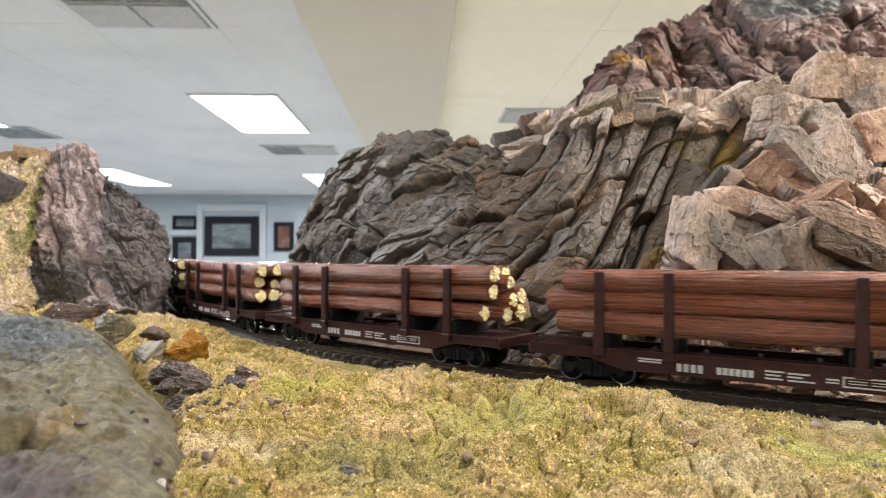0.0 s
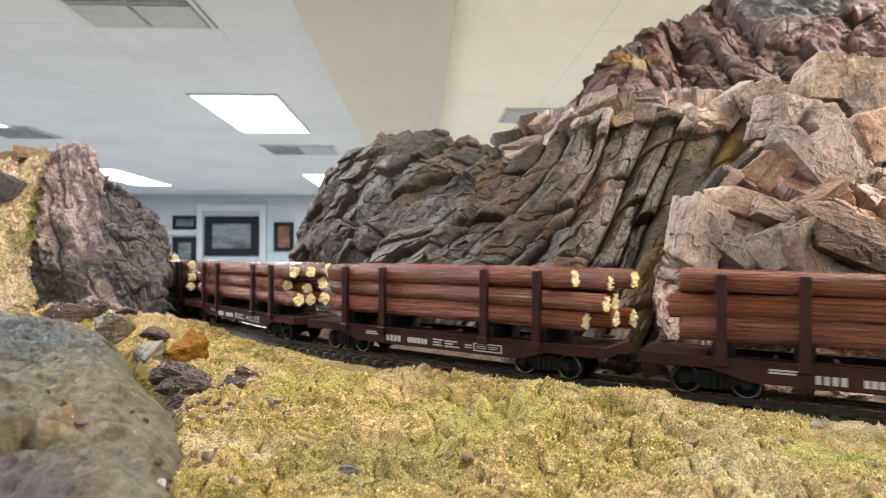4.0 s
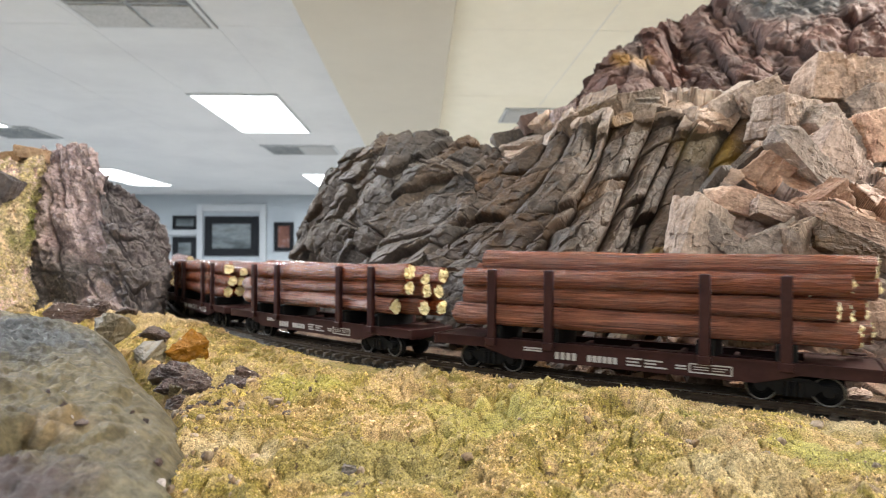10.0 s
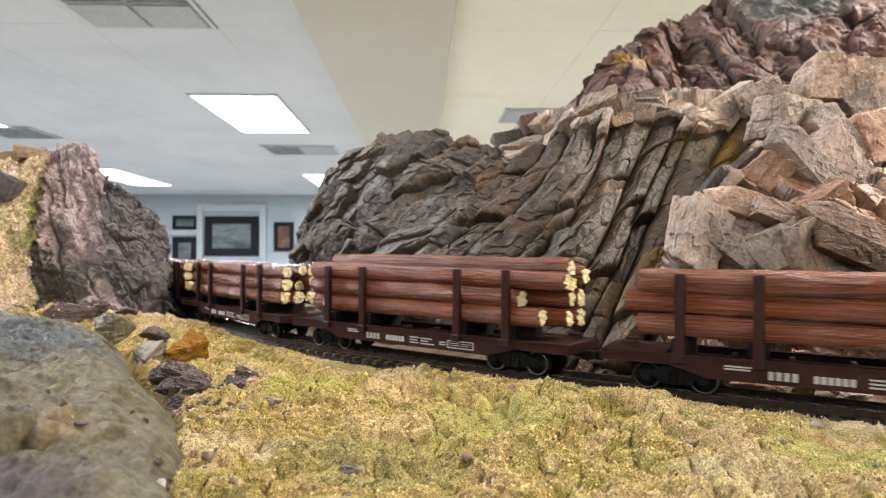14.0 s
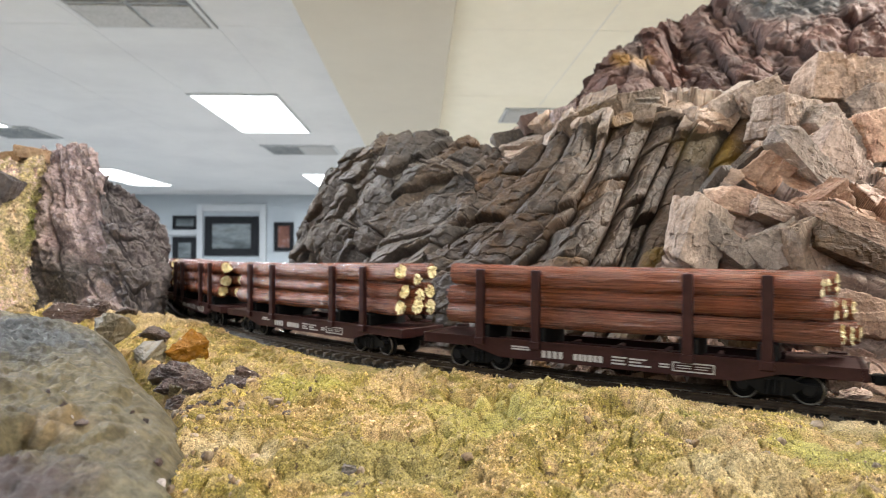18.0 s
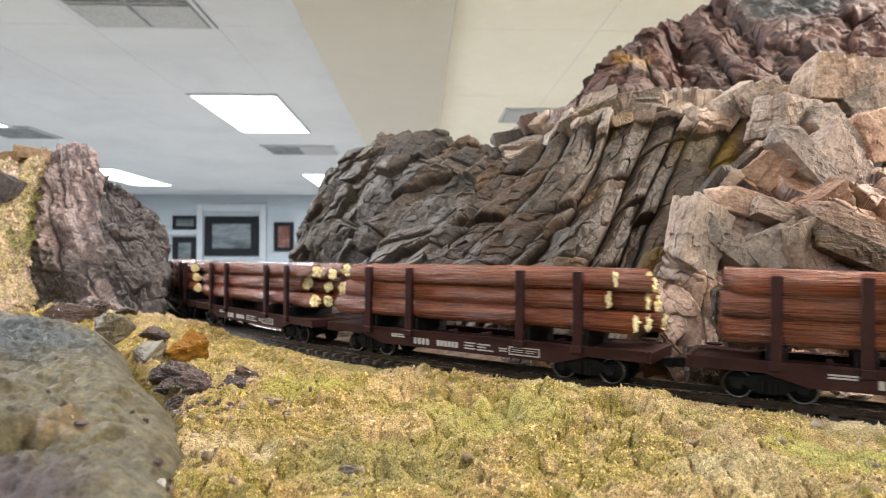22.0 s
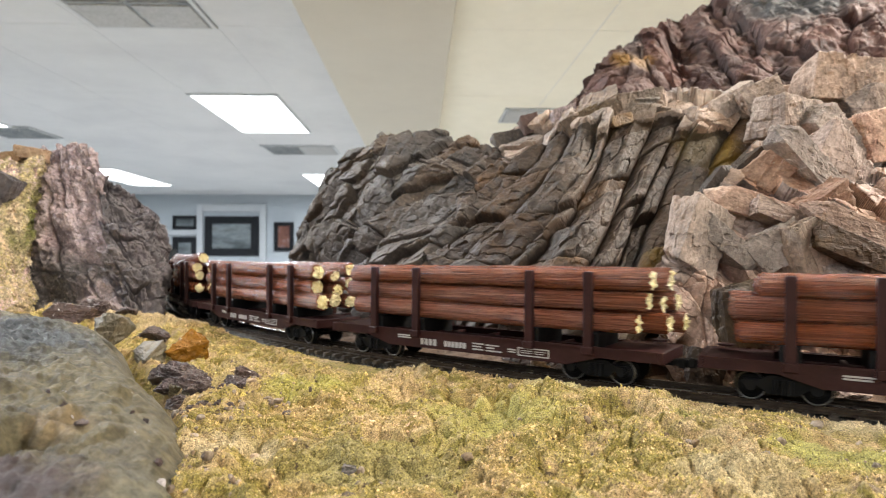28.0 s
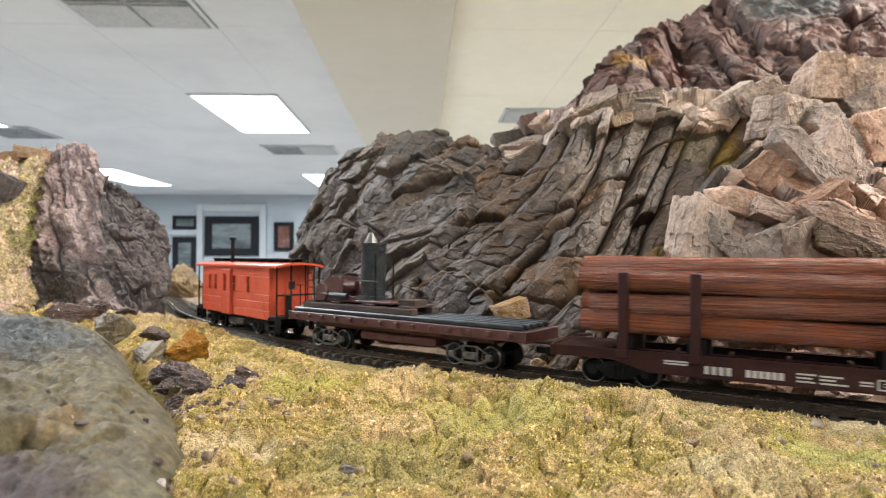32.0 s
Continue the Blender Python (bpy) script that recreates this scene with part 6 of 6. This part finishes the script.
def steam_donkey():
    """Steam winch on a timber skid, riding on the flat car's rear half; its own middle lies over the car's middle."""
    d = new("steam_donkey")
    for y in (-0.0085, 0.0085):
        part("skid", bm_box(-0.072, 0.012, y - 0.0030, y + 0.0030, 0.0212, 0.0246, 0.0004), SKID, d)
    for x in (-0.066, -0.045, -0.02, 0.006):
        part("cross_timber", bm_box(x - 0.004, x + 0.004, -0.0105, 0.0105, 0.0246, 0.0258, 0.0003), SKID, d)
    part("bed_plate", bm_box(-0.064, -0.004, -0.0085, 0.0085, 0.0290, 0.0306, 0.0004), RUST, d)
    bx = -0.0255
    bm = bmesh.new()
    for a, b, r0, r1 in ((0.0306, 0.0330, 0.0084, 0.0082), (0.0330, 0.0575, 0.0068, 0.0068), (0.0575, 0.0585, 0.0077, 0.0077), (0.0585, 0.0610, 0.0070, 0.0070), (0.0610, 0.0619, 0.0078, 0.0078)):
        cyl(bm, (bx, 0, a), (bx, 0, b), r0, r1, 28)
    part("boiler", bm, BOILER, d, "dark green-black riveted boiler", smooth=False)
    for z in (0.0365, 0.0440, 0.0520):
        part("boiler_band", bm_cyl((bx, 0, z), (bx, 0, z + 0.0007), 0.0071, n=28), BOILER, d)
    part("stack_cap", bm_cyl((bx - 0.002, 0, 0.0619), (bx - 0.002, 0, 0.0676), 0.0040, 0.0012, 12), STEEL, d, "bent bright sheet of the stack")
    for y in (-0.0070, 0.0070):
        part("pipe", bm_cyl((bx + 0.0085, y, 0.0306), (bx + 0.0085, y, 0.0560), 0.0005, n=6), BLACK, d)
    part("handrail", bm_cyl((bx - 0.006, -0.0078, 0.0410), (bx + 0.0100, -0.0078, 0.0412), 0.0004, n=6), STEEL, d)
    for x, y, r in ((-0.046, -0.002, 0.0058), (-0.056, 0.003, 0.0058)):
        bm = bmesh.new()
        cyl(bm, (x, y - 0.0065, 0.0372), (x, y + 0.0065, 0.0372), r * 0.6, n=20)
        for yy in (-0.0065, 0.0065):
            cyl(bm, (x, y + yy - 0.0006, 0.0372), (x, y + yy + 0.0006, 0.0372), r, n=24)
        part("winch_drum", bm, RUST, d, "dark red winch drum")
    part("flywheel", bm_cyl((-0.058, -0.0095, 0.0340), (-0.058, -0.0080, 0.0340), 0.0050, n=24), RUST, d)
    part("cylinder", bm_cyl((-0.050, -0.0095, 0.0325), (-0.036, -0.0095, 0.0325), 0.0016, n=14), BOILER, d)
    part("piston_rod", bm_cyl((-0.058, -0.0100, 0.0335), (-0.044, -0.0098, 0.0325), 0.0005, n=6), STEEL, d)
    part("tool_box", bm_box(-0.002, 0.010, -0.0060, 0.0040, 0.0290, 0.0322, 0.0004), SKID, d)
    for piece in d.children:
        if not piece.name.startswith(("skid", "cross_timber")):
            piece.location.z = -0.0034
    return d


def caboose():
    car = new("caboose")
    B0, B1, W = -0.057, 0.057, 0.0150
    roof_z = 0.0440
    # body walls of lapped boards with window openings on both sides
    wins = [(-0.0440, -0.0400), (-0.0330, -0.0290), (-0.0120, -0.0075), (0.0000, 0.0050), (0.0235, 0.0280)]
    for s in (-1, 1):
        y0, y1 = min(s * W, s * (W - 0.0012)), max(s * W, s * (W - 0.0012))
        for nm, z0, z1 in (("side_board", 0.0110, 0.0165), ("side_board", 0.0165, 0.0220), ("side_board", 0.0220, 0.0268), ("side_board", 0.0380, 0.0440)):
            part(nm, bm_box(B0, B1, y0, y1, z0 + 0.00012, z1 - 0.00012, 0.0002), ORANGE, car)
        edges = [B0] + [v for w in wins for v in w] + [B1]
        for k in range(0, len(edges), 2):
            part("side_board", bm_box(edges[k], edges[k + 1], y0, y1, 0.0269, 0.0379, 0.0002), ORANGE, car)
        for w0, w1 in wins:
            bm = bmesh.new()
            yy = sorted((s * (W + 0.0004), s * (W - 0.0006)))
            for a in ((w0 - 0.0006, w0 + 0.0003, 0.0264, 0.0384), (w1 - 0.0003, w1 + 0.0006, 0.0264, 0.0384), (w0 + 0.0003, w1 - 0.0003, 0.0264, 0.0272), (w0 + 0.0003, w1 - 0.0003, 0.0376, 0.0384), (w0 + 0.0003, w1 - 0.0003, 0.0320, 0.0326)):
                box(bm, a[0], a[1], yy[0], yy[1], a[2], a[3])
            part("window_frame", bm, ORANGE, car)
            part("pane", bm_box(w0, w1, min(s * (W - 0.0010), s * (W - 0.0008)), max(s * (W - 0.0010), s * (W - 0.0008)), 0.0268, 0.0380), PANE, car, "dark window pane")
        # shallow bay in the middle of the side
        yb = sorted((s * W, s * (W + 0.0020)))
        bm = bmesh.new()
        box(bm, -0.0165, -0.0125, yb[0], yb[1], 0.0110, 0.0420, 0.0003)
        box(bm, -0.0070, -0.0005, yb[0], yb[1], 0.0110, 0.0420, 0.0003)
        box(bm, -0.0125, -0.0070, yb[0], yb[1], 0.0110, 0.0265, 0.0003)
        box(bm, -0.0125, -0.0070, yb[0], yb[1], 0.0385, 0.0420, 0.0003)
        part("bay", bm, ORANGE, car)
        # hand rails on the side
        part("grab_rail", bm_cyl((0.0540, s * (W + 0.0012), 0.0130), (0.0460, s * (W + 0.0012), 0.0260), 0.0003, n=6), ORANGE, car)
        part("grab_rail", bm_cyl((-0.0540, s * (W + 0.0012), 0.0130), (-0.0540, s * (W + 0.0012), 0.0300), 0.0003, n=6), BLACK, car)
    for e in (-1, 1):
        x0, x1 = min(e * 0.0570, e * 0.0558), max(e * 0.0570, e * 0.0558)
        part("end_wall", bm_box(x0, x1, -W + 0.0013, W - 0.0013, 0.0110, 0.0455), ORANGE, car)
        xe = sorted((e * 0.0571, e * 0.0576))
        part("door", bm_box(xe[0], xe[1], -0.0042, 0.0042, 0.0125, 0.0390, 0.0001), ORANGE, car)
        xe = sorted((e * 0.0576, e * 0.0578))
        part("door_window", bm_box(xe[0], xe[1], -0.0022, 0.0022, 0.0300, 0.0350), PANE, car)
        # platform, steps, rails
        xp = sorted((e * 0.0572, e * 0.0670))
        part("platform", bm_box(xp[0], xp[1], -W, W, 0.0125, 0.0140, 0.0003), BLACK, car)
        for s in (-1, 1):
            for k in range(3):
                ys = sorted((s * 0.0125, s * 0.0158))
                part("step", bm_box(xp[0] + 0.001, xp[1] - 0.001, ys[0], ys[1], 0.0040 + k * 0.0036, 0.0048 + k * 0.0036), BLACK, car)
            for xx in (e * 0.0576, e * 0.0668):
                ys = sorted((s * 0.0122, s * 0.0160))
                part("step_side", bm_box(min(xx, xx + 0.0006), max(xx, xx + 0.0006), ys[0], ys[1], 0.0038, 0.0128), BLACK, car)
            part("post", bm_cyl((e * 0.0665, s * 0.0145, 0.0140), (e * 0.0665, s * 0.0145, 0.0440), 0.00055, n=8), BLACK, car)
            part("post", bm_cyl((e * 0.0665, s * 0.0050, 0.0140), (e * 0.0665, s * 0.0050, 0.0470), 0.00055, n=8), BLACK, car)
        part("end_rail", bm_cyl((e * 0.0665, -0.0145, 0.0270), (e * 0.0665, 0.0145, 0.0270), 0.0006, n=8), BLACK, car)
        part("brake_stand", bm_box(min(e * 0.0650, e * 0.0680), max(e * 0.0650, e * 0.0680), -0.0080, -0.0055, 0.0130, 0.0270, 0.0003), BLACK, car)
        part("brake_staff", bm_cyl((e * 0.0672, 0.0010, 0.0140), (e * 0.0672, 0.0010, 0.0330), 0.0004, n=6), BLACK, car)
        part("brake_wheel", bm_cyl((e * 0.0672, 0.0010, 0.0330), (e * 0.0672, 0.0010, 0.0334), 0.0024, n=16), BLACK, car)
        for y in (0.0060, 0.0105):
            part("ladder_rail", bm_cyl((e * 0.0675, y, 0.0140), (e * 0.0675, y, 0.0500), 0.00045, n=6), BLACK, car)
        for k in range(7):
            part("rung", bm_cyl((e * 0.0675, 0.0060, 0.0180 + k * 0.0045), (e * 0.0675, 0.0105, 0.0180 + k * 0.0045), 0.0003, n=6), BLACK, car)
        coupler(car, e * 0.0655, e)
    # roof: shallow gable with overhang
    bm = bmesh.new()
    prof = [(-0.0168, 0.0437), (-0.0168, 0.0452), (-0.009, 0.0465), (0, 0.0472), (0.009, 0.0465), (0.0168, 0.0452), (0.0168, 0.0437), (0.009, 0.0452), (0, 0.0459), (-0.009, 0.0452)]
    f = bm.faces.new([bm.verts.new((-0.0690, y, z)) for y, z in prof])
    r = bmesh.ops.extrude_face_region(bm, geom=[f])
    bmesh.ops.translate(bm, vec=(0.138, 0, 0), verts=[g for g in r["geom"] if isinstance(g, bmesh.types.BMVert)])
    bmesh.ops.recalc_face_normals(bm, faces=bm.faces[:])
    part("roof", bm, ORANGE, car)
    part("running_board", bm_box(-0.0685, 0.0685, -0.0040, 0.0040, 0.0488, 0.0496, 0.0002), BLACK, car, "black roof walk")
    for k in range(9):
        x = -0.064 + k * 0.016
        part("walk_support", bm_box(x - 0.0006, x + 0.0006, -0.0038, 0.0038, 0.0468, 0.0489), BLACK, car)
    bm = bmesh.new()
    cyl(bm, (-0.0200, -0.0070, 0.0460), (-0.0200, -0.0070, 0.0625), 0.0012, n=12)
    cyl(bm, (-0.0200, -0.0070, 0.0625), (-0.0200, -0.0070, 0.0645), 0.0026, 0.0022, 14)
    part("smoke_jack", bm, BLACK, car, "black smoke pipe with a cap")
    part("underframe", bm_box(-0.056, 0.056, -0.0120, 0.0120, 0.0085, 0.0109, 0.0005), BLACK, car)
    part("battery_box", bm_box(-0.012, 0.012, -0.0130, 0.0130, 0.0045, 0.0085, 0.0006), STEEL, car)
    for x in (-0.040, 0.040):
        truck(car, x)
    return car


PANE = plain("dark_window_glass", (0.03, 0.035, 0.04), 0.12)
GONE = FIRST + 19 * PITCH
ob = tagged(flat_car(), "dark red model flat car with stake pockets, carrying black rails", "flat car")
TRAIN.append((ob, GONE + 0.1762, 0.049))
ob = tagged(steam_donkey(), "black boiler steam winch on a timber skid", "steam winch")
TRAIN.append((ob, GONE + 0.1762, 0.049))
ob = tagged(caboose(), "orange model caboose with black railings and smoke pipe", "caboose")
TRAIN.append((ob, GONE + 0.3352, 0.040))


# ---- the run of the train ----
def motions():
    for thing, start, half in TRAIN:
        walk(thing, [(t * 0.5, car_pose(start, t * 0.5, half)) for t in range(65)])


motions()
